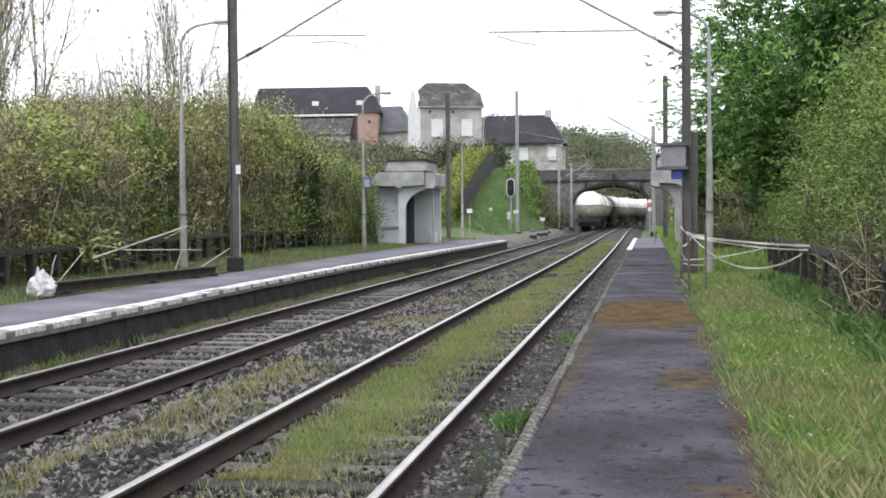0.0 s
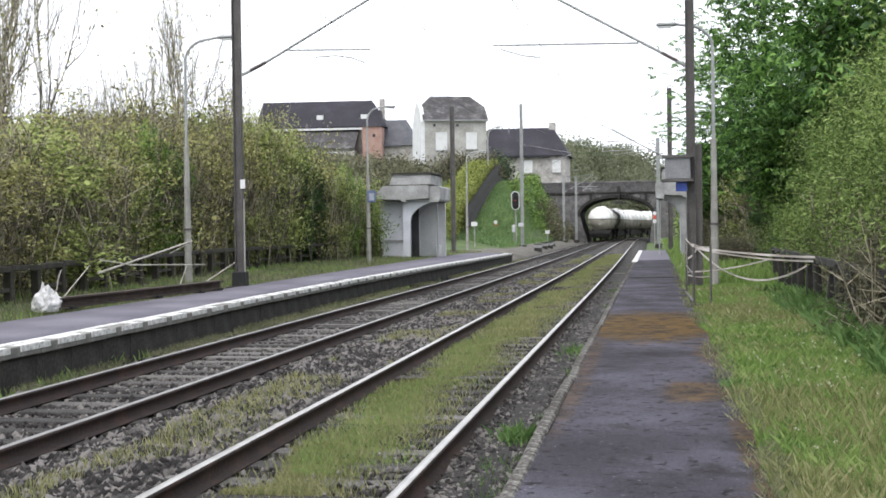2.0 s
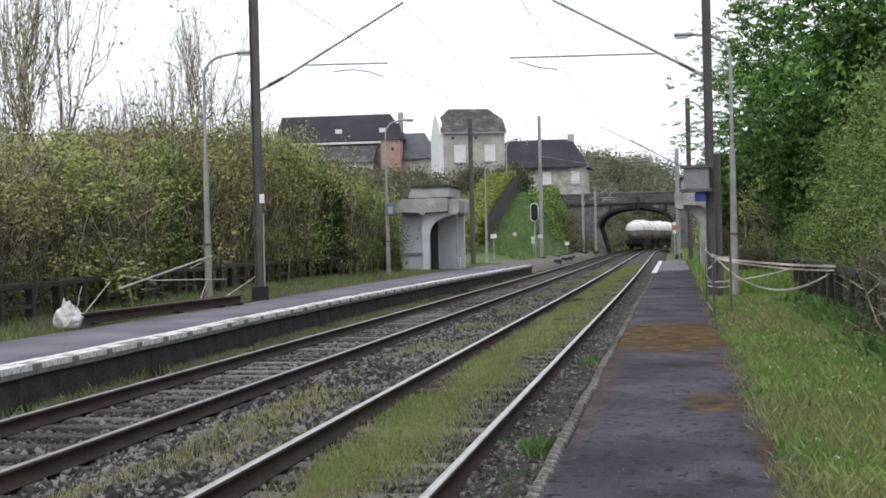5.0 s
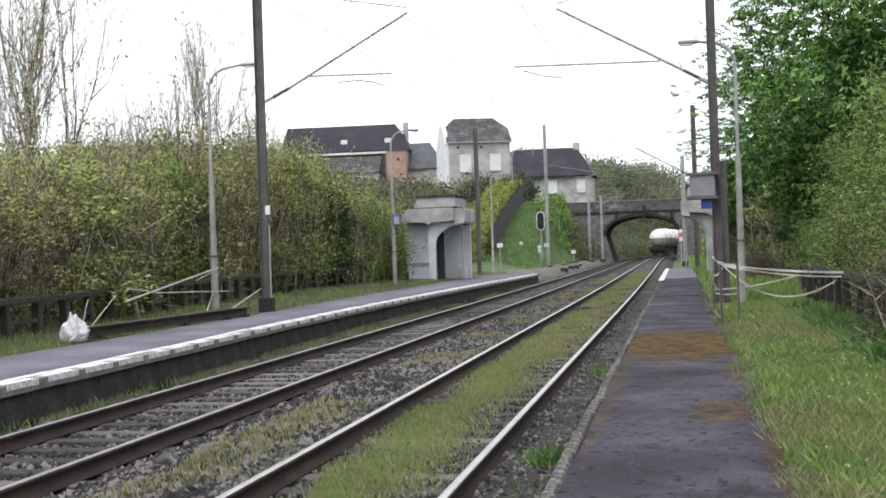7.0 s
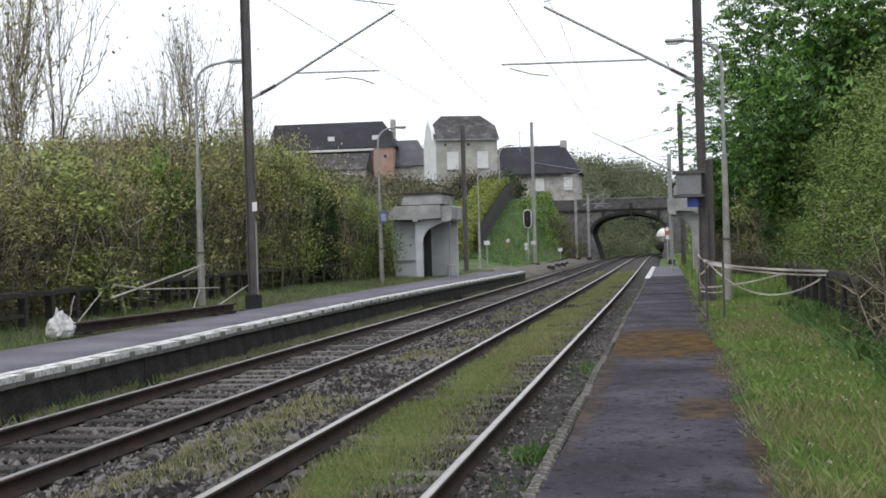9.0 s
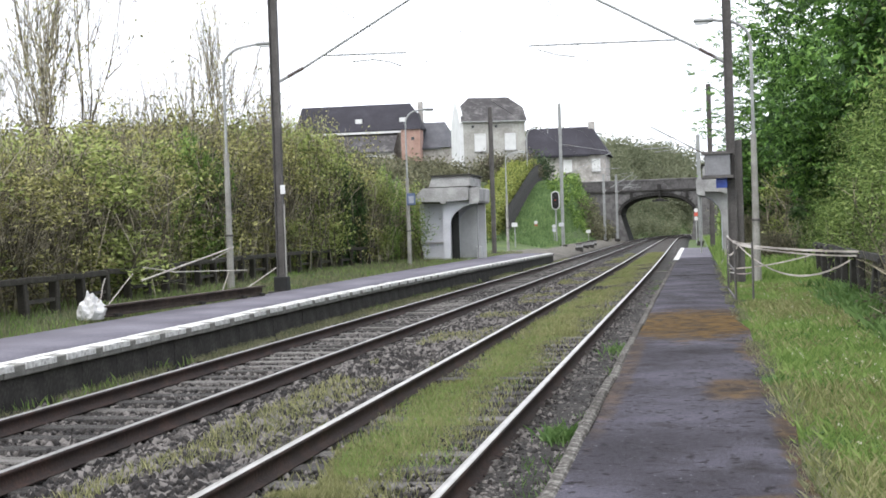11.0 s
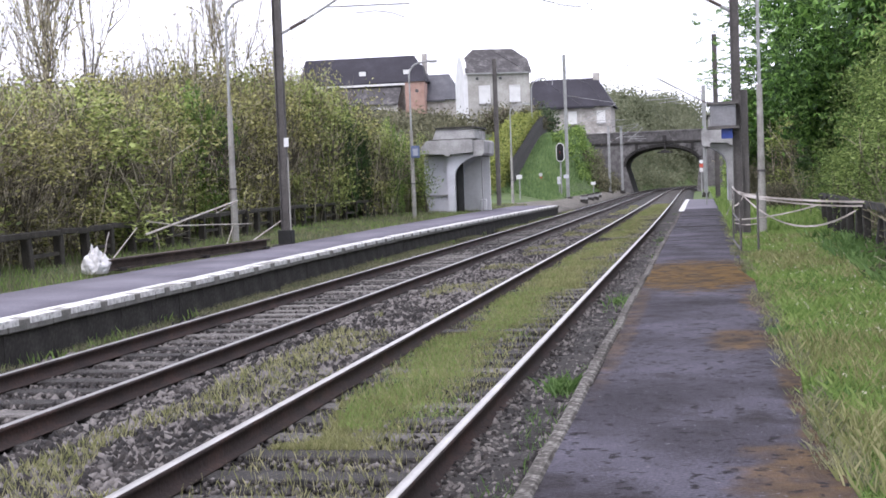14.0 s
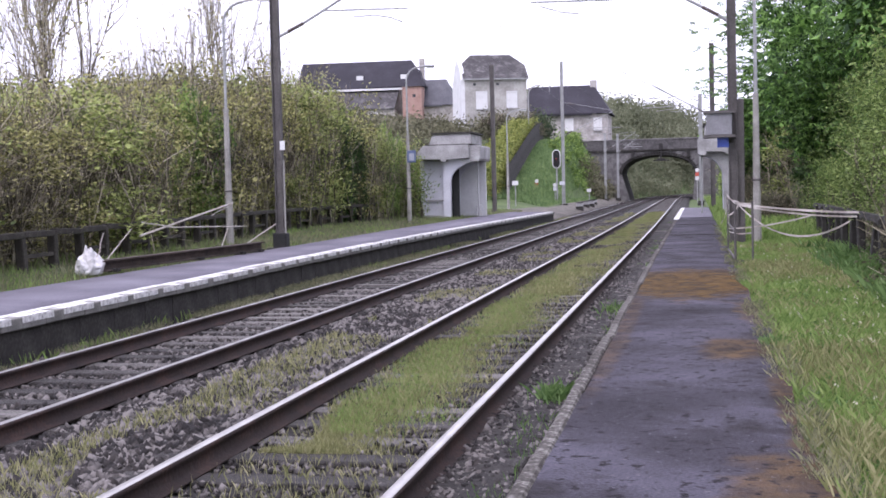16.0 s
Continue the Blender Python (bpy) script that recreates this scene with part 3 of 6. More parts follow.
def build_bridge():
    b = thing("road_bridge", "sooty stone arch bridge carrying a road over the railway", "bridge", kind="structure")
    ring = [arch_point(i / 60) for i in range(61)]
    top = 5.95
    wall, soffit = B(), B()
    for y, flip in ((BY, False), (BY + BD, True)):
        quads = []
        for i, ((xa, za), (xb, zb)) in enumerate(zip(ring, ring[1:])):
            if i < 9:
                quads.append([(BC - 10.5, za), (xa, za), (xb, zb), (BC - 10.5, zb)])
            elif i > 50:
                quads.append([(xb, zb), (BC + 14, zb), (BC + 14, za), (xa, za)])
            else:
                quads.append([(xa, za), (xb, zb), (xb, top), (xa, top)])
        quads.append([(BC - 10.5, 2.9), (ring[9][0], 2.9), (ring[9][0], top), (BC - 10.5, top)])
        quads.append([(ring[51][0], 2.9), (BC + 14, 2.9), (BC + 14, top), (ring[51][0], top)])
        for q in quads:
            face = [wall.verts.new((qx, y, qz)) for qx, qz in q]
            wall.faces.new(face[::-1] if flip else face)
    for (xa, za), (xb, zb) in zip(ring, ring[1:]):
        soffit.faces.new([soffit.verts.new(p) for p in ((xa, BY + 0.02, za), (xa, BY + BD, za), (xb, BY + BD, zb), (xb, BY + 0.02, zb))])
    part("spandrel_wall", wall, MASONRY, b)
    # the vault's shade is held in its black colour
    part("vault", soffit, SHADE_STONE, b, "underside of the arch, its deep shade coloured black")
    par, cor, cop = B(), B(), B()
    for y in (BY + 0.2, BY + BD - 0.2):
        block(par, BC + 1.0, y, 5.95, 24, 0.4, 1.2)
        block(cor, BC + 1.0, y, 5.72, 24.2, 0.75, 0.26, bevel=0.03)
        block(cop, BC + 1.0, y, 7.15, 24.1, 0.55, 0.16, bevel=0.03)
    part("parapet", par, MASONRY, b)
    part("cornice", cor, SHADE_STONE, b, "dark projecting stone string course")
    part("coping", cop, MASONRY, b)
    deck = B()
    block(deck, BC + 1.0, BY + BD / 2, 5.5, 24, BD - 0.9, 0.5)
    part("roadway", deck, ASPHALT_FAR, b)
    wing = B()
    slab(wing, [(BC - 10.5, -0.5), (BC - 10.5, 5.9), (BC - 10.9, 5.9), (BC - 10.9, -0.5)], BY - 0.5, BY + BD)
    part("wing_wall", wing, MASONRY, b)
    # separate arch stones, a little proud of the face
    for i in range(9, 51):
        (xa, za), (xb, zb) = arch_point((i + 0.04) / 60), arch_point((i + 0.96) / 60)
        nx, nz = BC - (xa + xb) / 2, 1.6 - (za + zb) / 2
        d = math.hypot(nx, nz)
        nx, nz = -nx / d * 0.5, -nz / d * 0.5
        # inner ring coloured near black for the shadow round the opening
        vb = B()
        slab(vb, [(xa, za), (xb, zb), (xb + nx * 0.75, zb + nz * 0.75), (xa + nx * 0.75, za + nz * 0.75)], BY - 0.03, BY + 0.3)
        part("ring_stone", vb, SHADE_STONE, b)
        vb = B()
        slab(vb, [(xa + nx * 0.77, za + nz * 0.77), (xb + nx * 0.77, zb + nz * 0.77), (xb + nx * 1.5, zb + nz * 1.5), (xa + nx * 1.5, za + nz * 1.5)], BY - 0.06, BY + 0.3)
        part("arch_stone", vb, MASONRY, b)
    # hanger for the overhead line below the crown
    hg = B()
    rod(hg, (BC + 0.25, BY - 0.4, 6.0), (BC + 0.25, BY - 0.4, 4.75), 0.12, 0.12, 6)
    block(hg, BC + 0.25, BY - 0.4, 4.5, 1.9, 0.25, 0.16)
    block(hg, BC + 0.25, BY - 0.4, 4.62, 1.0, 0.3, 0.22)
    block(hg, BC + 0.25, BY - 0.3, 5.9, 0.5, 0.5, 0.75)
    part("line_hanger", hg, CHASSIS, b, "black steel hanger for the overhead wires")
    for x in (BC - 3.2, BC + 3.6):
        br = B()
        block(br, x, BY - 0.2, 4.9, 0.35, 0.4, 0.85)
        part("bracket", br, CHASSIS, b)


build_bridge()


# ---- houses on the hill ----
def gable_outline(w, eave, ridge):
    return [(-w / 2, 0), (w / 2, 0), (w / 2, eave), (0, ridge), (-w / 2, eave)]


def opening(h, x, y, z, w, t, mat, frame_mat=WHITE, name="window"):
    """A window with frame and pane on a wall that faces -y."""
    fr = B()
    for dx in (-w / 2 - 0.05, w / 2 + 0.05):
        block(fr, x + dx, y - 0.03, z - 0.1, 0.12, 0.14, t + 0.2)
    for zz in (z - 0.1, z + t):
        block(fr, x, y - 0.03, zz, w + 0.2, 0.14, 0.1)
    win = part(name, fr, frame_mat, h)
    pn = B()
    block(pn, x, y - 0.02, z, w, 0.06, t)
    part("pane" if mat is GLASS_DARK else "shutter", pn, mat, win)
    sl = B()
    block(sl, x, y - 0.08, z - 0.2, w + 0.4, 0.26, 0.1)
    part("sill", sl, CONCRETE, win)


def half_hipped(bm, w, d, z, rise, f, inset):
    """A gable roof along x whose ends are cut back by small hips above the height share f."""
    a, b = w / 2, d / 2
    p = {"fl": (-a, -b, z), "fr": (a, -b, z), "br": (a, b, z), "bl": (-a, b, z),
         "sfl": (-a, -b * (1 - f), z + rise * f), "sfr": (a, -b * (1 - f), z + rise * f), "sbr": (a, b * (1 - f), z + rise * f), "sbl": (-a, b * (1 - f), z + rise * f),
         "rl": (-a + inset, 0, z + rise), "rr": (a - inset, 0, z + rise)}
    v = {k: bm.verts.new(c) for k, c in p.items()}
    for face in ("fl fr sfr rr rl sfl", "br bl sbl rl rr sbr", "sfl rl sbl", "sbr rr sfr", "fl sfl sbl bl", "fr br sbr sfr", "bl br fr fl"):
        bm.faces.new([v[k] for k in face.split()])
    return bm


def build_houses():
    # tall grey house with a hipped slate roof and a white gable side
    h = thing("house", "tall grey rendered house with lichened slate roof and white side wall", "house", pose(-24.55, 152, 6.6, 0, 0, 19))
    w = B()
    block(w, 0, 0, -1.5, 7.5, 7.5, 9.6)
    part("wall", w, WALL_GREY, h)
    sw = B()
    slab(sw, [(-3.7, -1.0), (3.5, -1.0), (3.5, 8.0), (1.2, 10.0), (-0.4, 10.8), (-2.8, 9.4), (-3.7, 7.9)], -4.2, -3.74, "x")
    part("side_wall", sw, WHITE, h, "white rendered side wall")
    r = half_hipped(B(), 7.9, 8.1, 8.1, 3.2, 0.55, 1.5)
    part("roof", r, SLATE_MOSS, h)
    gt = B()
    block(gt, 0, -4.05, 7.95, 7.9, 0.14, 0.14)
    part("gutter", gt, GALV, h)
    opening(h, -1.75, -3.75, 4.6, 1.15, 1.9, SHUTTER)
    opening(h, 1.9, -3.75, 4.7, 1.1, 1.8, SHUTTER)
    opening(h, -0.6, -3.75, 0.5, 0.8, 1.7, GLASS_DARK)
    for x in (-2.6, 0.2):
        vn = B()
        block(vn, x, -3.77, 7.3, 0.3, 0.1, 0.3)
        part("vent", vn, GLASS_DARK, h)
    # long house with a dark roof, roof lights and a lower lean-to
    g = thing("house", "long stone house with steep dark slate roof and roof lights", "house", pose(-45.6, 172, 8.6, 0, 0, 4))
    w = B()
    slab(w, gable_outline(8, 7.4, 10.9), -8.8, 6.5, "x")
    block(w, 7.65, 0, 0, 2.3, 8, 7.2)
    part("wall", w, WALL_STONE, g)
    r = B()
    slab(r, [(-4.5, 7.1), (0, 11.0), (4.5, 7.1), (4.5, 7.35), (0, 11.3), (-4.5, 7.35)], -9.0, 6.6, "x")
    fe = [r.verts.new(p) for p in ((6.6, -4.5, 7.3), (6.6, 0, 11.3), (6.6, 4.5, 7.3), (9.2, 4.5, 7.2), (9.2, -4.5, 7.2))]
    for q in ((0, 4, 1), (1, 4, 3), (1, 3, 2)):
        r.faces.new([fe[i] for i in q])
    part("roof", r, SLATE, g)
    for x in (-0.2, 6.0):
        d = B()
        block(d, x, -2.75, 8.2, 1.0, 0.9, 0.9)
        rl = part("roof_light", d, SLATE, g)
        d = B()
        block(d, x, -3.22, 8.3, 0.95, 0.06, 0.75)
        part("pane", d, SHUTTER, rl, "white-blinded pane")
    fa = B()
    block(fa, 0.0, -4.6, 6.85, 17.6, 0.16, 0.28)
    part("fascia", fa, WHITE, g, "white painted fascia board")
    ln = B()
    slab(ln, [(-8.2, 3.9), (-4.05, 6.6), (-4.05, 6.85), (-8.2, 4.15)], -8.6, 5.4, "x")
    part("lean_to_roof", ln, SLATE_MOSS, g)
    lw = B()
    block(lw, -1.6, -6.0, -1, 13.8, 4.0, 4.95)
    lean = part("lean_to_wall", lw, WALL_STONE, g)
    for x in (2.4, -2.5):
        opening(g, x, -8.0, 2.2, 1.1, 1.3, GLASS_DARK)
    bk = B()
    block(bk, 7.6, -5.4, -1, 2.6, 3.0, 8.1)
    brick = part("brick_end", bk, BRICK, g, "orange brick end wall")
    bm = B()
    lo = [bm.verts.new((7.6 + dx, -5.4 + dy, 7.05)) for dx, dy in ((-1.5, -1.7), (1.5, -1.7), (1.5, 1.7), (-1.5, 1.7))]
    hi = [bm.verts.new((7.6 + dx, -5.4 + dy, 9.4)) for dx, dy in ((0.1, 0.2), (0.9, 0.2), (0.9, 1.7), (0.1, 1.7))]
    for i in range(4):
        bm.faces.new((lo[i], lo[(i + 1) % 4], hi[(i + 1) % 4], hi[i]))
    bm.faces.new(hi)
    bm.faces.new(lo[::-1])
    part("brick_end_roof", bm, SLATE, brick, "small dark slate roof over the brick end")
    for x, z in ((7.9, 5.6), (7.3, 2.4)):
        pn = B()
        block(pn, x, -6.92, z, 0.4, 0.08, 0.4)
        part("vent", pn, GLASS_DARK, g)
    ch = B()
    block(ch, 8.0, 0.5, 8.5, 0.7, 0.7, 3.0, bevel=0.04)
    part("chimney", ch, WALL_STONE, g)
    # small grey-roofed annexe
    a = thing("house", "small stone annexe with a grey slate roof", "house", pose(-34.6, 171, 8.6, 0, 0, 0))
    w = B()
    slab(w, gable_outline(6, 4.7, 7.8), -2.3, 0.7, "x")
    block(w, 1.5, 0, 0, 1.6, 6, 4.5)
    part("wall", w, WALL_STONE, a)
    r = B()
    slab(r, [(-3.4, 4.35), (0, 8.0), (3.4, 4.35), (3.4, 4.6), (0, 8.3), (-3.4, 4.6)], -2.5, 0.8, "x")
    fe = [r.verts.new(p) for p in ((0.8, -3.4, 4.6), (0.8, 0, 8.3), (0.8, 3.4, 4.6), (2.6, 3.4, 4.5), (2.6, -3.4, 4.5))]
    for q in ((0, 4, 1), (1, 4, 3), (1, 3, 2)):
        r.faces.new([fe[i] for i in q])
    part("roof", r, SLATE_GREY, a)
    opening(a, 0.4, -3.0, 1.2, 0.9, 1.1, SHUTTER)
    # low stone house beyond the bridge ramp
    c = thing("house", "low stone house with dark slate roof and white shutters", "house", pose(-16.9, 172, 6.6, 0, 0, 0))
    w = B()
    slab(w, gable_outline(8, 4.8, 8.0), -5.4, 3.3, "x")
    block(w, 4.35, 0, 0, 2.1, 8, 4.6)
    part("wall", w, WALL_STONE, c)
    r = B()
    slab(r, [(-4.5, 4.45), (0, 8.4), (4.5, 4.45), (4.5, 4.75), (0, 8.75), (-4.5, 4.75)], -5.6, 3.4, "x")
    fe = [r.verts.new(p) for p in ((3.4, -4.5, 4.7), (3.4, 0, 8.7), (3.4, 4.5, 4.7), (5.9, 4.5, 4.6), (5.9, -4.5, 4.6))]
    for q in ((0, 4, 1), (1, 4, 3), (1, 3, 2)):
        r.faces.new([fe[i] for i in q])
    part("roof", r, SLATE, c)
    for x in (0.3, 4.1):
        opening(c, x, -4.0, 2.5, 0.9, 1.5, SHUTTER)
    opening(c, 4.3, -4.0, -0.2, 1.5, 1.2, SHUTTER)
    ch = B()
    block(ch, 3.3, 0, 8.0, 0.9, 0.7, 1.4, bevel=0.04)
    part("chimney", ch, WALL_STONE, c)
    an = B()
    rod(an, (-2.6, -1, 8), (-2.6, -1, 11), 0.04)
    rod(an, (-3.2, -1, 10.6), (-2.0, -1, 10.6), 0.03)
    part("aerial", an, GALV, c)


build_houses()


# ---- overhead line ----
def mast(name_label, x, y, z, h, wide, deep, mat, group="overhead line masts"):
    m = thing("overhead_line_mast", name_label, "mast", pose(x, y, z), group)
    web, fl = B(), B()
    block(web, 0, 0, 0, wide - 0.03, 0.02, h)
    for s in (-1, 1):
        f_ = B()
        block(f_, s * (wide / 2 - 0.01), 0, 0, 0.02, deep, h, bevel=0.004)
        part("flange", f_, mat, m)
    part("web", web, mat, m)
    fl.free()
    ft = B()
    block(ft, 0, 0, -0.3, 0.6, 0.6, 0.36, bevel=0.03)
    part("footing", ft, CONCRETE_DARK, m)
    return m


def arm(m, base, tip, ins_a, ins_b, steady, curve, tie):
    """Cantilever with insulator, steady arm and top tie; points in the mast's space."""
    a = B()
    rod(a, ins_b, tip, 0.035, 0.03, 8)
    rod(a, base, ins_a, 0.04, 0.04, 8)
    part("cantilever", a, GALV, m)
    i = B()
    va, vb = Vector(ins_a), Vector(ins_b)
    rod(i, va, vb, 0.03, 0.03, 8)
    for k in range(7):
        p = va.lerp(vb, (k + 0.5) / 7)
        rod(i, p - (vb - va).normalized() * 0.018, p + (vb - va).normalized() * 0.018, 0.062, 0.04, 10)
    part("insulator", i, INSULATOR, m)
    s = B()
    rod(s, steady[0], steady[1], 0.022, 0.022, 6)
    part("steady_arm", s, GALV, m)
    c = B()
    bent(c, curve, 0.016)
    part("registration_arm", c, GALV, m)
    t = B()
    rod(t, tie[0], tie[1], 0.015, 0.015, 6)
    part("top_tie", t, GALV, m)
    ti = B()
    for k in range(6):
        p = Vector(tie[0]).lerp(Vector(tie[1]), 0.12 + k * 0.025)
        q = Vector(tie[0]).lerp(Vector(tie[1]), 0.13 + k * 0.025)
        rod(ti, p, q, 0.07, 0.05, 10)
    part("insulator", ti, INSULATOR, m)


def build_masts():
    # the mast behind the left platform
    m = mast("dark steel overhead line mast with cantilever, beside a platform", -10.03, 29.45, 0.2, 9.0, 0.2, 0.17, STEEL_BROWN)
    arm(m, (0.12, 0, 5.23), (3.77, 0, 7.18), (0.34, 0, 5.33), (0.74, 0, 5.52), ((1.29, 0, 5.79), (3.35, 0, 5.74)),
        [(1.99, 0, 5.6), (2.5, 0, 5.62), (2.9, 0, 5.55), (3.22, 0, 5.42)], ((0.05, 0, 7.98), (3.77, 0, 7.3)))
    pl = B()
    block(pl, 0.14, -0.12, 2.45, 0.12, 0.02, 0.22)
    part("plate", pl, WHITE, m, "small white plate")
    wp = B()
    block(wp, 0.15, -0.08, 0.3, 0.03, 0.03, 1.9)
    part("cable_guard", wp, LAMP_CONCRETE, m)
    ft = B()
    block(ft, 0, 0, 0, 0.34, 0.3, 0.42, bevel=0.02)
    part("base_sleeve", ft, BLACK, m, "black tarred foot")
    # the mast beside the right platform, with a grey cabinet
    m = mast("dark steel overhead line mast with grey cabinet, beside a platform", 0.84, 29.0, 0.15, 9.2, 0.2, 0.2, STEEL_BROWN)
    arm(m, (-0.1, 0, 5.07), (-3.47, 0, 6.99), (-0.28, 0, 5.19), (-0.63, 0, 5.39), ((-1.14, 0, 5.63), (-4.5, 0, 5.7)),
        [(-3.4, 0, 5.38), (-3.8, 0, 5.44), (-4.3, 0, 5.6)], ((-0.05, 0, 7.9), (-3.47, 0, 7.1)))
    sb = B()
    block(sb, 0.17, 0.14, 0, 0.17, 0.2, 3.3, bevel=0.015)
    part("secondary_post", sb, STEEL_BROWN, m, "shorter dark post beside the mast")
    bx = B()
    block(bx, -0.3, -0.1, 2.5, 0.56, 0.4, 0.5, bevel=0.012)
    box = part("cabinet", bx, BOX_GREY, m, "grey metal cabinet")
    for z in (2.44, 2.98):
        cp = B()
        block(cp, -0.3, -0.1, z, 0.68, 0.5, 0.06)
        part("rim", cp, STEEL_BROWN, box)
    # further masts
    for x, y, z, h, w_, mt, lab in ((-11.2, 70, 0.25, 8.3, 0.24, STEEL_BROWN, "dark steel overhead line mast behind the platform end"),
                                    (-10.25, 98.5, 0.2, 11.2, 0.24, GALV, "pale galvanised overhead line mast beside the track"),
                                    (-9.7, 137, 0.1, 7.2, 0.26, GALV, "pale galvanised mast before the stone bridge"),
                                    (-8.9, 146, 0.1, 7.4, 0.26, GALV, "pale galvanised mast before the stone bridge"),
                                    (0.9, 70, 0.2, 9.0, 0.26, STEEL_BROWN, "dark steel overhead line mast beside shrubs"),
                                    (0.35, 97.8, 0.2, 8.2, 0.3, GALV, "pale galvanised mast before the stone bridge")):
        m = mast(lab, x, y, z, h, w_, 0.2, mt)
        s = 1 if x < -5 else -1
        reach = (FAR if x < -5 else NEAR) + float(bend(y)) - x
        if x > 0 and y > 90:
            arm(m, (-0.15, 0, 7.1), (-5.8, 0, 10.1), (-0.45, 0, 7.26), (-1.1, 0, 7.6), ((-2.0, 0, 8.05), (-4.2, 0, 7.95)), [(-1.6, 0, 6.9), (-2.3, 0, 6.95)], ((0.0, 0, 8.0), (-2.2, 0, 8.1)))
        elif y > 75 or x > 0:
            b0 = 5.1 if x > -5 else 5.4
            arm(m, (0.12 * s, 0, b0), (reach * 0.95, 0, b0 + 1.75), (0.3 * s, 0, b0 + 0.1), (0.75 * s, 0, b0 + 0.32), ((reach * 0.4, 0, b0 + 0.55), (reach * 1.1, 0, b0 + 0.5)),
                [(reach * 0.6, 0, b0 + 0.4), (reach * 0.9, 0, b0 + 0.3)], ((0.05 * s, 0, min(h - 0.2, b0 + 2.6)), (reach * 0.95, 0, b0 + 1.85)))
    # wires
    for centre, z in ((FAR, 5.42), (NEAR, 5.42)):
        wr = thing("overhead_wires", "thin contact wire and catenary above the track", "wires", group="overhead wires")
        cw, cat, dr = B(), B(), B()
        ys = [-25, 29, 70, 98, 137, 157, 172, 200, 240]
        for a, b in zip(ys, ys[1:]):
            pa, pb = centre + float(bend(a)), centre + float(bend(b))
            rod(cw, (pa, a, z), (pb, b, z if b < 150 else z - 0.5), 0.006, 0.006, 4)
            low = 0.0 if a < 150 else 0.9
            pts = []
            for k in range(9):
                t = k / 8
                pts.append((pa + (pb - pa) * t, a + (b - a) * t, z + 1.45 - low - (4 * t * (1 - t)) * 0.55 * (b - a) / 50))
            bent(cat, pts, 0.006, 4)
            for p in pts[1:-1:2]:
                rod(dr, p, (p[0], p[1], z), 0.0025, 0.0025, 3)
        part("contact_wire", cw, WIRE, wr)
        part("catenary_wire", cat, WIRE, wr)
        tagged(part("dropper_wires", dr, WIRE, wr), kind="stuff")


build_masts()


# ---- platform lamps ----
def street_lamp(x, y, z, h, reach, turn, label):
    l = thing("platform_lamp", label, "lamp post", pose(x, y, z, 0, 0, turn), "platform lamps")
    p = B()
    rod(p, (0, 0, 0), (0, 0, h * 0.55), 0.1, 0.065, 10)
    rod(p, (0, 0, h * 0.55), (0, 0, h * 0.56), 0.075, 0.075, 10)
    part("post", p, LAMP_CONCRETE, l)
    u = B()
    rod(u, (0, 0, h * 0.56), (0, 0, h * 0.9), 0.042, 0.036, 8)
    pts = [(0, 0, h * 0.9)]
    for k in range(1, 7):
        a = k / 6 * math.pi / 2 * 0.93
        pts.append((reach * 0.55 * (1 - math.cos(a)), 0, h * 0.9 + h * 0.085 * math.sin(a)))
    pts.append((reach * 0.8, 0, h * 0.993))
    bent(u, pts, 0.035, 8)
    part("swan_neck", u, GALV, l)
    hd = B()
    block(hd, reach * 0.98, 0, h * 0.985, 0.46, 0.2, 0.09, bevel=0.035)
    head_ = part("lamp_head", hd, GALV, l)
    gl = B()
    block(gl, reach * 1.02, 0, h * 0.98, 0.3, 0.15, 0.03)
    part("lens", gl, WHITE, head_)
    bd = B()
    rod(bd, (0, 0, 1.45), (0, 0, 1.5), 0.105, 0.105, 10)
    part("clamp", bd, STEEL_BROWN, l)
    return l


street_lamp(-11.9, 30.84, 0.2, 6.45, 1.15, 0, "concrete platform lamp with swan-neck arm, by the old fence")
lamp2 = street_lamp(-11.75, 51, 0.2, 6.6, 1.0, 20, "concrete platform lamp with blue sign, beside the shrubs")
street_lamp(1.36, 29.2, 0.15, 6.1, 1.05, 180, "pale concrete platform lamp with swan-neck arm, beside trees")
street_lamp(-11.9, 80, 0.25, 6.4, 1.1, 10, "slim platform lamp beyond the shelter")
bs = B()
block(bs, 0.12, -0.14, 2.55, 0.36, 0.05, 0.5, bevel=0.01)
sg = part("sign", bs, BLUE_FADED, lamp2, "faded blue enamel platform sign")
bs = B()
block(bs, 0.12, -0.17, 2.63, 0.22, 0.012, 0.3)
part("sign_face", bs, GREY_FACE, sg)


# ---- concrete shelters ----
def end_walls(flat, back, far_y):
    end = flat("end_wall", [(-back, 0), (-0.28, 0), (-0.28, 2.78), (-back, 2.78)], 0.3, 0.44, CONCRETE_PALE)
    flat("ledge", [(-back - 0.02, 0.84), (-0.32, 0.84), (-0.32, 0.92), (-back - 0.02, 0.92)], 0.22, 0.3, CONCRETE, end)
    flat("far_end_wall", [(-back, 0), (1.32, 0), (1.32, 2.7), (-back, 2.7)], far_y, far_y + 0.14, WHITE, None, "white-painted end wall")


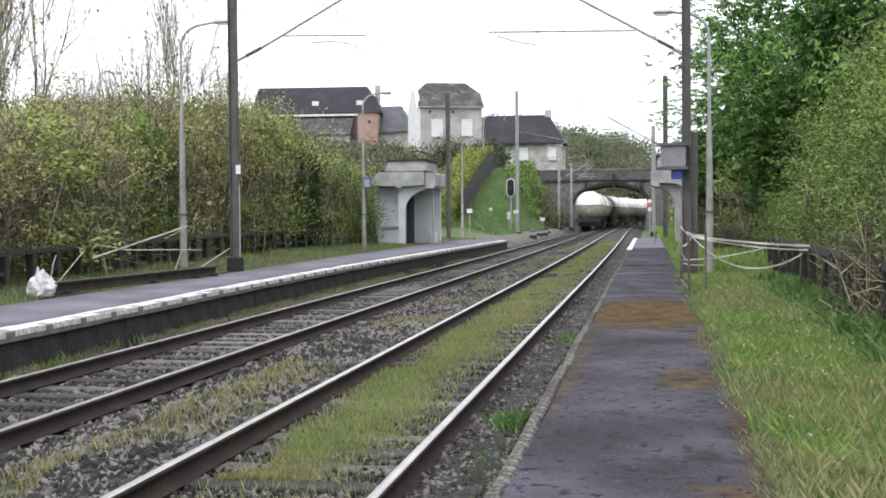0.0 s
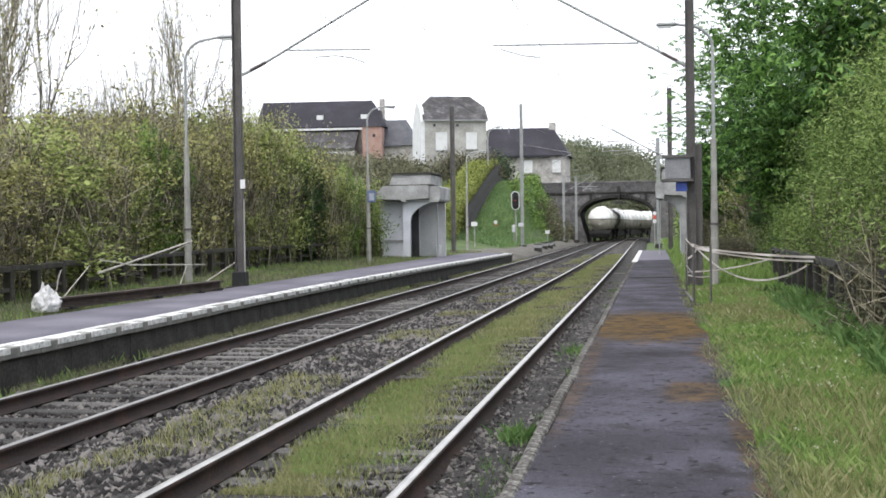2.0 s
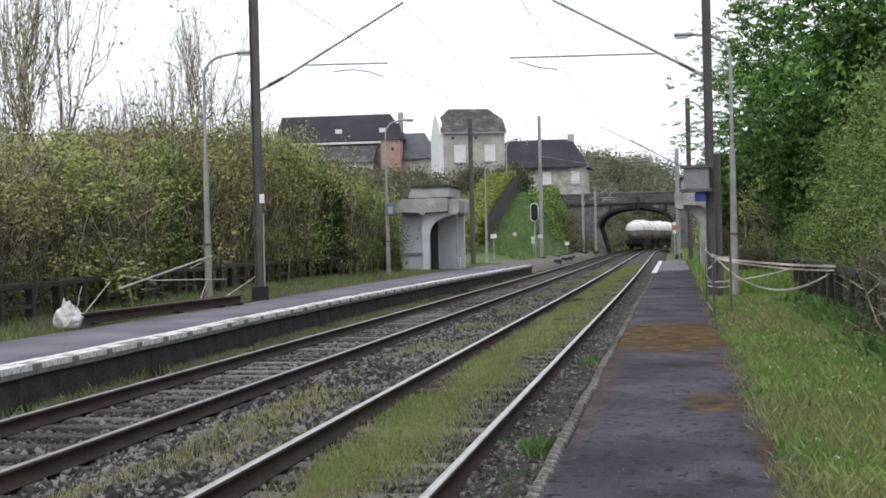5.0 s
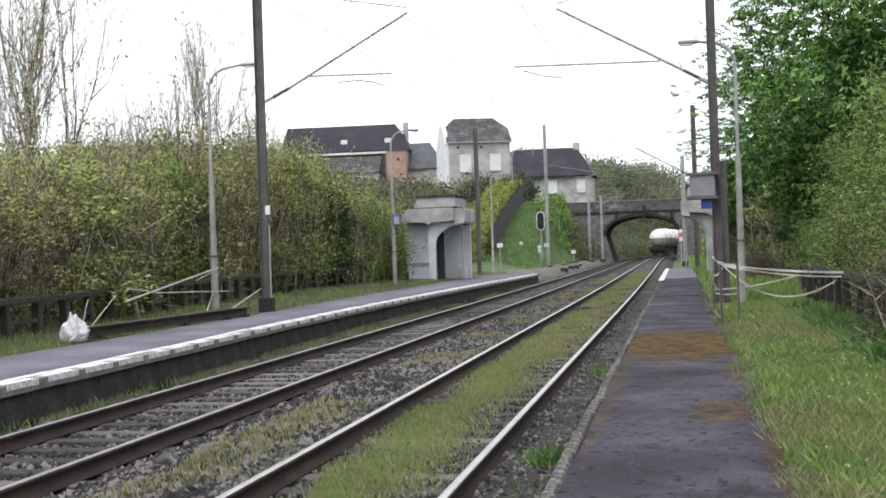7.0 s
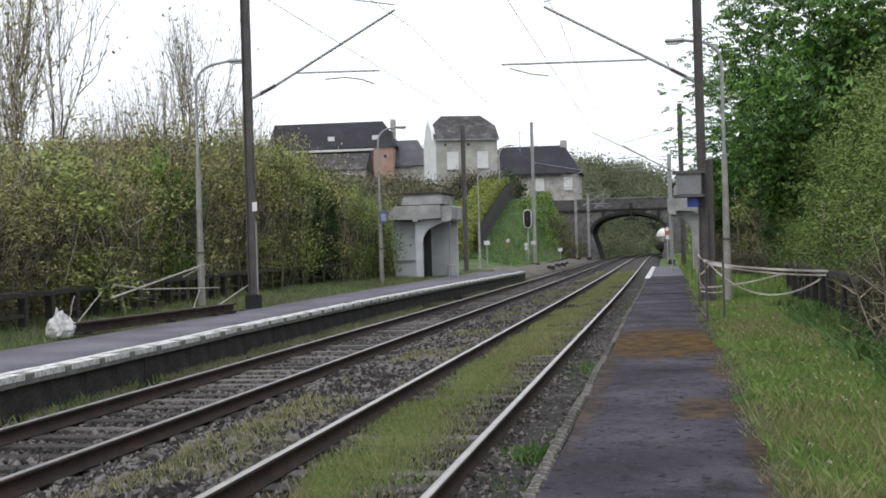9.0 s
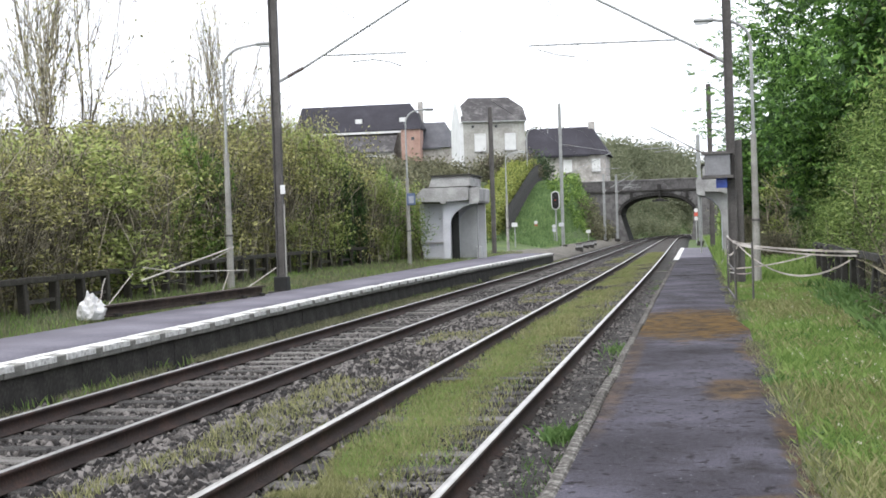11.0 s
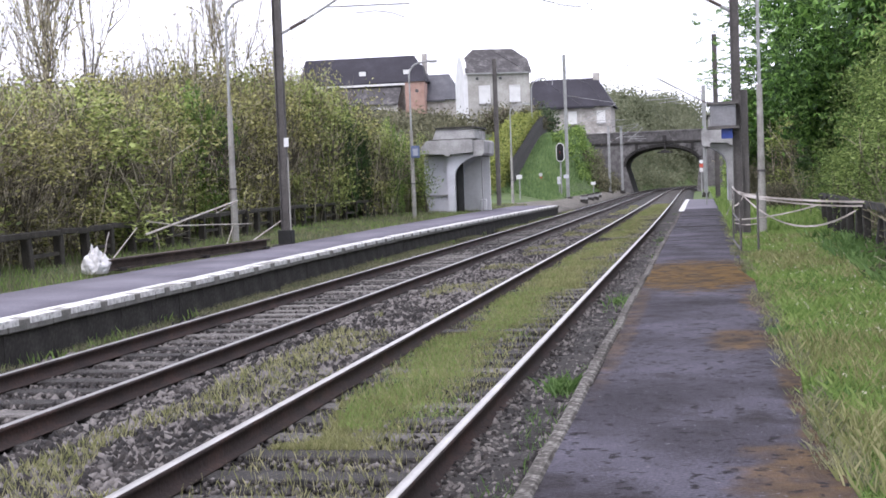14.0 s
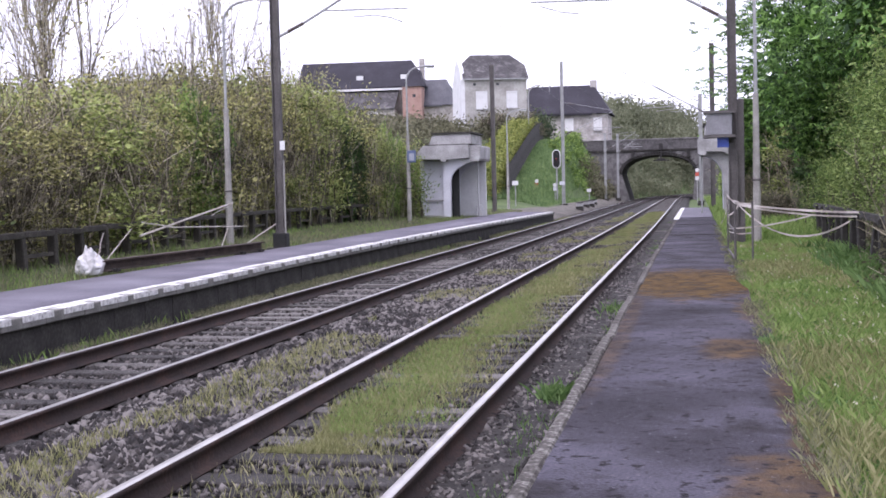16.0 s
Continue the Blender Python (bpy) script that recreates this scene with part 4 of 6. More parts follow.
def shelter(x, y, z, side, back, wide, label):
    """A concrete shelter: end walls, back wall, curved brackets, and a deep roof trough in two tiers that juts to the track."""
    s = thing("platform_shelter", label, "shelter", pose(x, y, z), "platform shelters")
    k = side
    far_y = 2.2

    def flat(name, pts, y0, y1, mat, parent=None, lab=""):
        bm = B()
        slab(bm, [(k * wide * px, pz) for px, pz in pts], y0, y1)
        return part(name, bm, mat, parent or s, lab)

    bw = B()
    block(bw, -k * (back - 0.08), far_y / 2, 0, 0.16, far_y - 0.15, 2.78)
    part("back_wall", bw, CONCRETE_PALE, s)
    if k > 0:
        end_walls(flat, back, far_y)
        # added black panel that stands for the dark interior behind the opening
        flat("door", [(0.0, 0), (0.36, 0), (0.36, 2.5), (0.0, 2.5)], 0.3, 0.35, BLACK, s, "black panel for the shade inside the opening")
        bt = B()
        block(bt, k * 1.0, 2.0, 0.02, 0.3, 0.22, 0.6, bevel=0.03)
        part("bin", bt, WHITE, s)
    for yy, mt in ((-0.2, CONCRETE_PALE if k > 0 else CONCRETE), (far_y - 0.1, CONCRETE_PALE)):
        pts = [(-0.3, 0.0), (0.02, 0.0), (0.04, 1.75)]
        for i in range(11):
            a = i / 10 * math.pi / 2
            pts.append((0.06 + 1.28 * (1 - math.cos(a)) ** 0.9, 1.85 + 0.82 * math.sin(a)))
        pts += [(1.36, 2.8), (-0.3, 2.8)]
        flat("bracket", pts, yy, yy + 0.22, mt)
    pst = B()
    rod(pst, (k * wide * 1.3, 0.1, 0), (k * wide * 1.3, 0.1, 2.7), 0.035, 0.035, 8)
    part("post", pst, GALV, s)
    roof = flat("roof", [(-back - 0.25, 2.86), (-0.35, 2.8), (-0.3, 2.7), (-0.1, 2.7), (-0.05, 2.8), (1.0, 2.84), (1.0, 3.42), (0.92, 3.46), (-back + 0.3, 3.46)], -0.55, far_y + 0.5, CONCRETE, s, "stained concrete roof trough")
    flat("gutter_box", [(1.0, 2.66), (1.42, 2.7), (1.5, 2.8), (1.52, 3.36), (1.44, 3.42), (1.0, 3.42)], -0.42, far_y + 0.35, CONCRETE, roof)
    # underside shade of the roof put into a dark colour
    flat("soffit", [(-back + 0.1, 2.77), (1.35, 2.66), (1.35, 2.7), (-back + 0.1, 2.8)], 0.14, far_y - 0.1, CONCRETE_DARK, roof, "soffit coloured dark for the shade under the roof")
    flat("parapet", [(-back + 0.55, 3.46), (1.06, 3.46), (1.1, 3.52), (1.1, 3.92), (1.04, 3.98), (-back + 0.75, 3.98)], -0.42, far_y + 0.35, CONCRETE, roof)
    # dark strip painted as the shadow between the two roof tiers
    flat("string_course", [(-back + 0.4, 3.44), (1.13, 3.44), (1.13, 3.5), (-back + 0.4, 3.5)], -0.47, far_y + 0.4, CONCRETE_DARK, roof, "joint strip coloured dark for its shadow")
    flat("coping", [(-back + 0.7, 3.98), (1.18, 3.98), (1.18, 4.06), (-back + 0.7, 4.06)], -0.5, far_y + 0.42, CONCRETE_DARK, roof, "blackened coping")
    return s


shelter(-11.35, 58, 0.2, 1, 1.47, 1.0, "grey concrete platform shelter with curved brackets, by bushes")
shelter(1.2, 57, 0.15, -1, 0.3, 0.74, "grey concrete platform shelter beside a mast and trees")
ps = thing("platform_sign", "small blue platform sign on a shelter edge", "sign", pose(0.62, 28.8, 0.15))
b_ = B()
block(b_, 0, 0, 2.22, 0.25, 0.05, 0.27, bevel=0.008)
part("panel", b_, BLUE, ps)
b_ = B()
rod(b_, (0.12, 0.02, 2.36), (0.24, 0.1, 2.36), 0.012)
part("hook", b_, STEEL_BROWN, ps)


# ---- tank wagons ----
def wagon():
    """A bogie tank wagon, 18 m over the buffers, its middle at the origin on the rail heads, heading along y."""
    w = thing("tank_wagon", "white tank wagon with grey-tan lower half and black frame", "railway wagon", group="tank train")
    prof = [(-7.2, 0.0), (-7.15, 0.55), (-6.95, 1.0), (-6.6, 1.3), (-6.1, 1.46), (-5.4, 1.5), (5.4, 1.5), (6.1, 1.46), (6.6, 1.3), (6.95, 1.0), (7.15, 0.55), (7.2, 0.0)]
    n = 28
    for name, lo, hi, mat, lab in (("upper_shell", 0.0, math.pi, TANK, ""), ("lower_shell", math.pi, 2 * math.pi, TANK_LOW, "grey-tan lower half of the tank")):
        bm = B()
        rows = []
        for y, r in prof:
            rows.append([bm.verts.new((r * math.cos(lo + (hi - lo) * i / n), y, 2.65 + r * math.sin(lo + (hi - lo) * i / n))) for i in range(n + 1)])
        for a, b in zip(rows, rows[1:]):
            for i in range(n):
                bm.faces.new((a[i], b[i], b[i + 1], a[i + 1]))
        bmesh.ops.remove_doubles(bm, verts=bm.verts, dist=0.001)
        for f_ in bm.faces:
            f_.smooth = True
        bmesh.ops.recalc_face_normals(bm, faces=bm.faces)
        part(name, bm, mat, w, lab)
    for y in (-6.5, -3.5, 0, 3.5, 6.5):
        bd = B()
        for i in range(24):
            a, b = math.tau * i / 24, math.tau * (i + 1) / 24
            r = 1.515 if abs(y) < 6 else 1.36
            rod(bd, (r * math.cos(a), y, 2.65 + r * math.sin(a)), (r * math.cos(b), y, 2.65 + r * math.sin(b)), 0.035, 0.035, 4)
        part("band", bd, TANK_LOW, w)
    belt = B()
    for s in (-1, 1):
        block(belt, s * 1.49, 0, 2.62, 0.05, 11.5, 0.06)
    for e in (prof[:6], prof[6:]):
        line = [(r + 0.02, y * 1.003, 2.65) for y, r in e]
        bent(belt, line, 0.035, 5)
        bent(belt, [(-x, y, z) for x, y, z in line], 0.035, 5)
    part("waist_band", belt, CHASSIS, w, "dark band round the tank")
    fr = B()
    block(fr, 0, 0, 0.95, 0.5, 15.0, 0.28)
    for y in (-7.4, 7.4):
        block(fr, 0, y, 0.9, 2.6, 0.25, 0.4)
    for y in (-5.2, 5.2):
        block(fr, 0, y, 1.0, 2.2, 0.9, 0.45)
    block(fr, 0, 0, 0.45, 1.5, 8.6, 0.7)
    for y in (-6.6, 6.6):
        block(fr, 0, y, 0.5, 2.3, 1.4, 0.75)
    part("frame", fr, CHASSIS, w)
    for y in (-7.55, 7.55):
        for x in (-0.87, 0.87):
            bf = B()
            rod(bf, (x, y, 1.05), (x, y + math.copysign(0.42, y), 1.05), 0.09, 0.09, 8)
            rod(bf, (x, y + math.copysign(0.42, y), 1.05), (x, y + math.copysign(0.47, y), 1.05), 0.24, 0.24, 12)
            part("buffer", bf, CHASSIS, w)
    for y in (-5.2, 5.2):
        bg_ = B()
        for x in (-1.0, 1.0):
            block(bg_, x, y, 0.4, 0.16, 2.9, 0.3)
        block(bg_, 0, y, 0.45, 2.0, 0.5, 0.3)
        bogie = part("bogie", bg_, CHASSIS, w)
        for dy in (-0.9, 0.9):
            ws = B()
            for x in (-0.75, 0.75):
                rod(ws, (x - 0.065, y + dy, 0.46), (x + 0.065, y + dy, 0.46), 0.46, 0.46, 20)
            rod(ws, (-0.75, y + dy, 0.46), (0.75, y + dy, 0.46), 0.08, 0.08, 8)
            part("wheelset", ws, CHASSIS, bogie)
    tl = B()
    block(tl, 0.0, -7.3, 1.95, 0.14, 0.1, 0.14)
    part("tail_board", tl, WHITE, w, "small pale tail marker")
    dome = B()
    rod(dome, (0, 0, 4.1), (0, 0, 4.27), 0.35, 0.3, 14)
    part("manhole", dome, TANK, w)
    ld = B()
    for x in (-0.2, 0.2):
        rod(ld, (1.45 + 0.05, x, 1.2), (1.2, x, 3.7), 0.02, 0.02, 4)
    part("ladder", ld, CHASSIS, w)
    for o in w.children_recursive:
        o.data.transform(Matrix.Diagonal((1, 1.11, 1, 1)))
    return w


TRAIN = [wagon()]
TRAIN += [copy_thing(TRAIN[0], pose(0, 0, 0)) for _ in range(4)]




# ---- plants ----
FENCE_LINE = [(-11.3, 14.0), (-12.0, 22.5), (-12.7, 29.5), (-13.2, 36.0), (-13.5, 43.5), (-13.3, 52.5)]


def crown_points(rng, clumps, each, radius, shape, spread, boxy=0.6):
    """Points in clumps that fill the outer part of a rough ellipsoid (half sizes in shape), flat at the foot."""
    d = rng.normal(size=(clumps, 3))
    d /= np.linalg.norm(d, axis=1)[:, None]
    r = rng.uniform(0.45, 1.0, clumps) ** 0.6
    lump = 1 + 0.22 * np.sin(d[:, 0] * 4 + 1) * np.cos(d[:, 1] * 5) + 0.12 * rng.normal(size=clumps)
    d = np.sign(d) * np.abs(d) ** boxy
    c = d * (r * lump)[:, None] * np.asarray(shape)
    p = c[:, None, :] + rng.normal(size=(clumps, each, 3)) * spread * radius
    return p.reshape(-1, 3)


def shrub(label, seed, shape, height, leaf_mat, stem_mat, clumps, each, leaf, stems, long=1.3, low=0.2, tip=1.03, boxy=0.6):
    """A many-stemmed shrub: fanned stems with side twigs, and a crown of small leaves in clumps."""
    rng = np.random.default_rng(seed)
    s = thing("shrub", label, "shrub", group="line-side shrubs")
    a = np.c_[rng.normal(size=(stems, 2)) * np.array(shape[:2]) * 0.35, np.full(stems, -0.2)]
    top = a + np.c_[rng.normal(size=(stems, 2)) * np.array(shape[:2]) * 0.26, rng.uniform(0.5, tip, stems) * height]
    mid = (a + top) / 2 + rng.normal(size=(stems, 3)) * 0.18
    segs = [(a, mid, 0.026, 0.02), (mid, top, 0.02, 0.008)]
    for k in range(5):
        t = rng.uniform(0.2, 1, stems)[:, None]
        o = mid + (top - mid) * t
        segs.append((o, o + rng.normal(size=(stems, 3)) * 0.4 + [0, 0, 0.5], 0.012, 0.005))
        o = a + (mid - a) * t
        segs.append((o, o + rng.normal(size=(stems, 3)) * 0.45 + [0, 0, 0.4], 0.012, 0.005))
    v, f = sticks(*[np.concatenate([np.broadcast_to(np.asarray(g[i], dtype=float), (stems, 3) if i < 2 else (stems,)) for g in segs]) for i in range(4)])
    raw("branchwork", v, f, 4, stem_mat, s)
    p = crown_points(rng, clumps, each, 1.0, shape, 0.22, boxy)
    p[:, 2] += height - shape[2]
    p = p[p[:, 2] > low]
    v, f = leaf_cards(p, leaf, rng, 0.2, long)
    raw("crown", v, f, 4, leaf_mat, s)
    return s


def plant(kinds, places, group="line-side shrubs"):
    """Copies of the kinds at (kind, x, y, scale across, scale up); the first of a kind is moved, not copied."""
    used = set()
    for k, x, y, sx, sz in places:
        z = float(ground_height(x, y)) - 0.05
        m = pose(x, y, z, 0, 0, (x * 77 + y * 131) % 360) @ Matrix.Diagonal((sx, sx, sz, 1))
        if k in used:
            copy_thing(kinds[k], m)
        else:
            kinds[k].matrix_basis = m
            used.add(k)


SHRUBS = {
    "brown": shrub("twiggy brown shrub with opening olive leaves", 11, (1.9, 1.9, 2.5), 4.9, LEAF_BROWN, TWIG, 190, 34, 0.055, 300),
    "olive": shrub("dense olive-green budding shrub behind the fence", 12, (1.9, 1.9, 2.4), 4.8, LEAF_OLIVE, TWIG, 200, 44, 0.06, 190),
    "green": shrub("fresh green leafy bush behind the fence", 13, (1.7, 1.7, 2.2), 4.3, LEAF_GREEN, TWIG, 180, 60, 0.066, 50),
    "dark": shrub("dark ivy-green bush beside the platform", 14, (1.1, 1.1, 2.9), 5.6, LEAF_IVY, BARK, 170, 60, 0.075, 20, 1.3, 0.1, 1.0, 0.8),
}
ROW = []
for i_ in range(14):
    y_ = 16.6 + 2.5 * i_
    x_ = float(np.interp(y_, [p[1] for p in FENCE_LINE], [p[0] for p in FENCE_LINE])) - 2.0 - 0.35 * math.sin(i_ * 2.3)
    kind_ = ["brown", "olive", "brown", "brown", "olive", "brown", "olive", "brown", "brown", "brown", "brown", "olive", "brown", "brown"][i_]
    ROW.append((kind_, x_, y_, 0.95 + 0.1 * math.sin(i_ * 2.1), (1.4 + 0.122 * y_) / 4.9 * (1 + 0.07 * math.cos(i_ * 1.7))))
    ROW.append((["brown", "brown", "olive"][i_ % 3], x_ - 2.6, y_ + 1.6, 1.15, (1.45 + 0.13 * y_) / 4.9 * (1 + 0.07 * math.sin(i_ * 2.9))))
    ROW.append((["brown", "olive"][i_ % 2], x_ - 5.6, y_ + 2.0, 1.25, (1.5 + 0.132 * y_) / 4.9 * (1 + 0.07 * math.cos(i_ * 3.3))))
ROW += [("green", -14.4, 33.8, 0.6, 0.92), ("green", -14.1, 31.6, 0.42, 0.6), ("dark", -14.6, 35.2, 0.7, 0.72), ("olive", -13.6, 26.5, 0.4, 0.45), ("green", -13.3, 20.8, 0.4, 0.42),
        ("green", -14.6, 44.2, 0.5, 0.62), ("olive", -14.5, 41.6, 0.5, 0.55), ("green", -14.4, 46.4, 0.5, 0.7), ("dark", -13.8, 47.9, 0.58, 1.08), ("dark", -13.6, 49.4, 0.5, 0.9), ("olive", -14.9, 47.0, 0.8, 1.48), ("olive", -14.8, 45.0, 0.85, 1.36), ("brown", -15.6, 46.0, 0.9, 1.46), ("olive", -15.9, 49.6, 0.9, 1.42), ("brown", -16.6, 51.5, 0.9, 1.3),
        ("olive", -13.7, 51.6, 0.55, 1.12), ("olive", -14.9, 52.6, 0.8, 1.2), ("green", -13.4, 53.8, 0.5, 1.0), ("brown", -16.6, 55.0, 1.0, 1.2), ("olive", -13.7, 55.8, 0.65, 0.95), ("green", -13.3, 57.2, 0.42, 0.82),
        ("brown", -14.6, 58.4, 0.7, 0.9), ("olive", -15.4, 61.5, 0.9, 0.92), ("brown", -14.2, 62.5, 0.6, 0.85), ("olive", -17.4, 60.0, 1.1, 1.05)]
plant(SHRUBS, ROW)

RIGHT = {
    "willow": shrub("pale green willow shrub overhanging the verge", 21, (2.3, 2.3, 2.9), 5.6, LEAF_WILLOW, BARK, 330, 140, 0.026, 40, 1.7, 0.3, 0.55, 0.85),
    "scrub": shrub("brown twiggy undergrowth beside the verge", 22, (1.2, 1.2, 0.9), 1.7, LEAF_GARDEN, TWIG, 130, 60, 0.035, 90, 1.3, 0.05),
}
plant(RIGHT, [("willow", 5.4, 27.5, 1.0, 0.72), ("willow", 5.3, 22.8, 1.0, 0.95), ("willow", 5.0, 18.2, 0.98, 1.2), ("willow", 4.8, 14.4, 0.95, 1.25), ("willow", 4.9, 10.6, 0.92, 1.0),
              ("willow", 8.2, 31, 1.2, 1.0), ("willow", 7.4, 25, 1.2, 1.25), ("willow", 7.3, 19.5, 1.15, 1.35), ("willow", 4.6, 33, 0.8, 0.55), ("willow", 4.6, 6.8, 0.9, 1.0),
              ("scrub", 3.3, 15.6, 0.75, 0.8), ("scrub", 3.45, 18.4, 0.75, 0.8), ("scrub", 3.5, 21.0, 0.7, 0.7), ("scrub", 3.9, 24.5, 0.8, 0.55), ("scrub", 3.1, 13.0, 0.6, 0.7), ("scrub", 4.2, 30, 0.9, 0.6),
              ("scrub", 2.8, 46, 0.8, 0.7), ("scrub", 3.2, 66, 1.2, 1.4), ("scrub", 3.4, 58, 1.2, 1.2)])
# extra dark bushes, added as a backdrop for the thicket's shaded interior
for x_, y_, s_ in ((6.2, 35, 1.3), (7.2, 40, 1.5), (5.6, 46, 1.3), (6.6, 31, 1.2), (4.9, 52, 1.2)):
    copy_thing(SHRUBS["dark"], pose(x_, y_, 0.2, 0, 0, x_ * 70) @ Matrix.Diagonal((s_, s_, 0.75, 1)))
plant({"olive": copy_thing(SHRUBS["olive"], pose(0, 0, 0)), "green": copy_thing(SHRUBS["green"], pose(0, 0, 0))}, [("olive", 5.0, 56, 1.1, 0.8), ("green", 4.8, 70, 1.1, 0.8), ("olive", 5.4, 84, 1.3, 0.9), ("green", 5.0, 104, 1.3, 0.8), ("olive", 5.4, 124, 1.4, 0.9)])


def fans(centres, size, rng, sprays=7, blades_each=7):
    """Drooping hand-shaped leaves: several to a spray, each of long blades round one stalk end."""
    c = np.repeat(centres, sprays, 0)
    c = c + rng.normal(size=c.shape) * np.array([0.3, 0.3, 0.15])
    k = len(c)
    tilt = rng.normal(size=(k, 3)) * 0.4 + [0, 0, 1]
    tilt /= np.linalg.norm(tilt, axis=1)[:, None]
    side = np.cross(tilt, rng.normal(size=(k, 3)))
    side /= np.linalg.norm(side, axis=1)[:, None]
    other = np.cross(tilt, side)
    s = (size * rng.uniform(0.7, 1.3, k))[:, None]
    vs = []
    for b in range(blades_each):
        a = math.tau * b / blades_each
        d = side * math.cos(a) + other * math.sin(a)
        w = np.cross(tilt, d)
        tip = c + s * (d - tilt * 0.55)
        mid = c + s * (d * 0.62 - tilt * 0.12)
        vs.append(np.stack([c, mid - w * s * 0.2, tip, mid + w * s * 0.2], 1))
    v = np.stack(vs, 1).reshape(-1, 3)
    return v, np.arange(len(v)).reshape(-1, 4)


def grown_tree(name, label, seed, height, spread, leaf_mat, leaves, leaf, first=0.25, depth=4, upright=0.5, trunk=0.16, leaf_spread=0.35, full=0):
    """A tree grown by forking limbs; leaves hang in sprays round the outer twigs."""
    rng = np.random.default_rng(seed)
    t = thing(name, label, "tree")
    segs, ends = [], []

    def grow(p, d, length, r, level):
        q = p
        for k in range(3):
            d2 = d + rng.normal(size=3) * 0.12
            d2 /= np.linalg.norm(d2)
            n = q + d2 * length / 3
            segs.append((q, n, r * (1 - 0.12 * k), r * (1 - 0.12 * (k + 1))))
            q, d = n, d2
            if level >= 1 and k < 2 and level < depth:
                side = d + rng.normal(size=3) * 0.75
                side[2] += upright * 0.5
                grow(q, side / np.linalg.norm(side), length * rng.uniform(0.45, 0.7), r * 0.5, level + 1)
        ends.append(q)
        if level < depth:
            for k in range(3 if level < 2 else 2):
                nd = d + rng.normal(size=3) * spread
                nd[2] += upright * 0.35
                grow(q, nd / np.linalg.norm(nd), length * rng.uniform(0.6, 0.82), r * 0.62, level + 1)

    grow(np.array([0.0, 0, -0.2]), np.array([0.0, 0, 1.0]), height * first, trunk, 0)
    a = [np.array([s[i] for s in segs], dtype=float) for i in range(4)]
    thick = a[2] > 0.03
    bm = B()
    for s in segs:
        if s[2] > 0.03:
            rod(bm, s[0], s[1], s[2], s[3], 7)
    part("trunk", bm, BARK, t)
    v, f = sticks(a[0][~thick], a[1][~thick], a[2][~thick], a[3][~thick])
    raw("branchwork", v, f, 4, TWIG if leaves < 3000 else BARK, t)
    if leaves:
        e = np.array(ends)
        p = e[rng.integers(0, len(e), leaves)] + rng.normal(size=(leaves, 3)) * leaf_spread
        v, f = leaf_cards(p, leaf, rng, 0.1, 1.25)
        if full:
            q = crown_points(rng, full, 1, 0.0, (height * 0.4, height * 0.4, height * 0.47), 0.0, 0.8) + [0, 0, height * 0.68]
            v2, f2 = fans(np.concatenate([q, e]), leaf * 1.7, rng)
            v, f = np.concatenate([v, v2]), np.concatenate([f, f2 + len(v)])
        raw("crown", v, f, 4, leaf_mat, t)
    return t


def set_tree(ob, x, y, s=1.0, turn=0.0, sz=None):
    ob.matrix_basis = pose(x, y, float(ground_height(x, y)) - 0.1, 0, 0, turn) @ Matrix.Diagonal((s, s, sz or s, 1))
    return ob


chestnut = set_tree(grown_tree("tree", "broad dark green chestnut tree in full leaf", 31, 11, 0.75, LEAF_DEEP, 4000, 0.1, 0.24, 5, 0.35, 0.2, 0.42, 780), 6.6, 44, 1.05)
copy_thing(chestnut, pose(8.6, 36, 0.2, 0, 0, 130) @ Matrix.Diagonal((1.1, 1.1, 1.15, 1)))
copy_thing(chestnut, pose(6.2, 60, 0.2, 0, 0, 60) @ Matrix.Diagonal((1.0, 1.0, 0.9, 1)))
copy_thing(chestnut, pose(7.4, 78, 0.2, 0, 0, 200) @ Matrix.Diagonal((1.0, 1.0, 0.85, 1)))
bare = set_tree(grown_tree("bare_tree", "slender bare tree with a few opening buds", 41, 9.5, 0.42, LEAF_BROWN, 110, 0.05, 0.26, 4, 1.5, 0.055, 0.3), -20.4, 38, 0.9, 0, 1.35)
for x_, y_, s_, r_ in ((-21.8, 39.5, 1.1, 70), (-19.5, 37.0, 1.0, 150), (-23.0, 41, 1.15, 210), (-18.7, 35.0, 0.8, 300), (-21.0, 37.4, 0.95, 110), (-17.4, 45.5, 0.95, 20), (-18.4, 47.5, 1.0, 100), (-18.0, 43.5, 0.85, 250), (-19.8, 42.0, 0.62, 250), (-20.5, 41.0, 0.66, 30), (-21.0, 45.0, 0.66, 80), (-22.4, 36.5, 0.7, 200), (-17.0, 37.5, 0.62, 120), (-16.4, 40.5, 0.66, 190), (-17.2, 42.0, 0.7, 330), (-16.6, 47.0, 0.7, 60), (-17.6, 49.5, 0.74, 140), (-16.0, 44.0, 0.6, 200), (-18.4, 33.0, 0.62, 45)):
    copy_thing(bare, pose(x_, y_, float(ground_height(x_, y_)), 0, 0, r_) @ Matrix.Diagonal((s_ * 1.05, s_ * 1.05, s_ * 1.3, 1)))
orchard = set_tree(grown_tree("bare_tree", "small leafless garden tree before the grey house", 47, 5.2, 0.7, LEAF_GARDEN, 1100, 0.12, 0.25, 5, 0.3, 0.24, 0.35), -19.5, 128, 1.0)
copy_thing(orchard, pose(-17.2, 133, float(ground_height(-17.2, 133)), 0, 0, 80))
copy_thing(orchard, pose(-21.4, 131, float(ground_height(-21.4, 131)), 0, 0, 200))
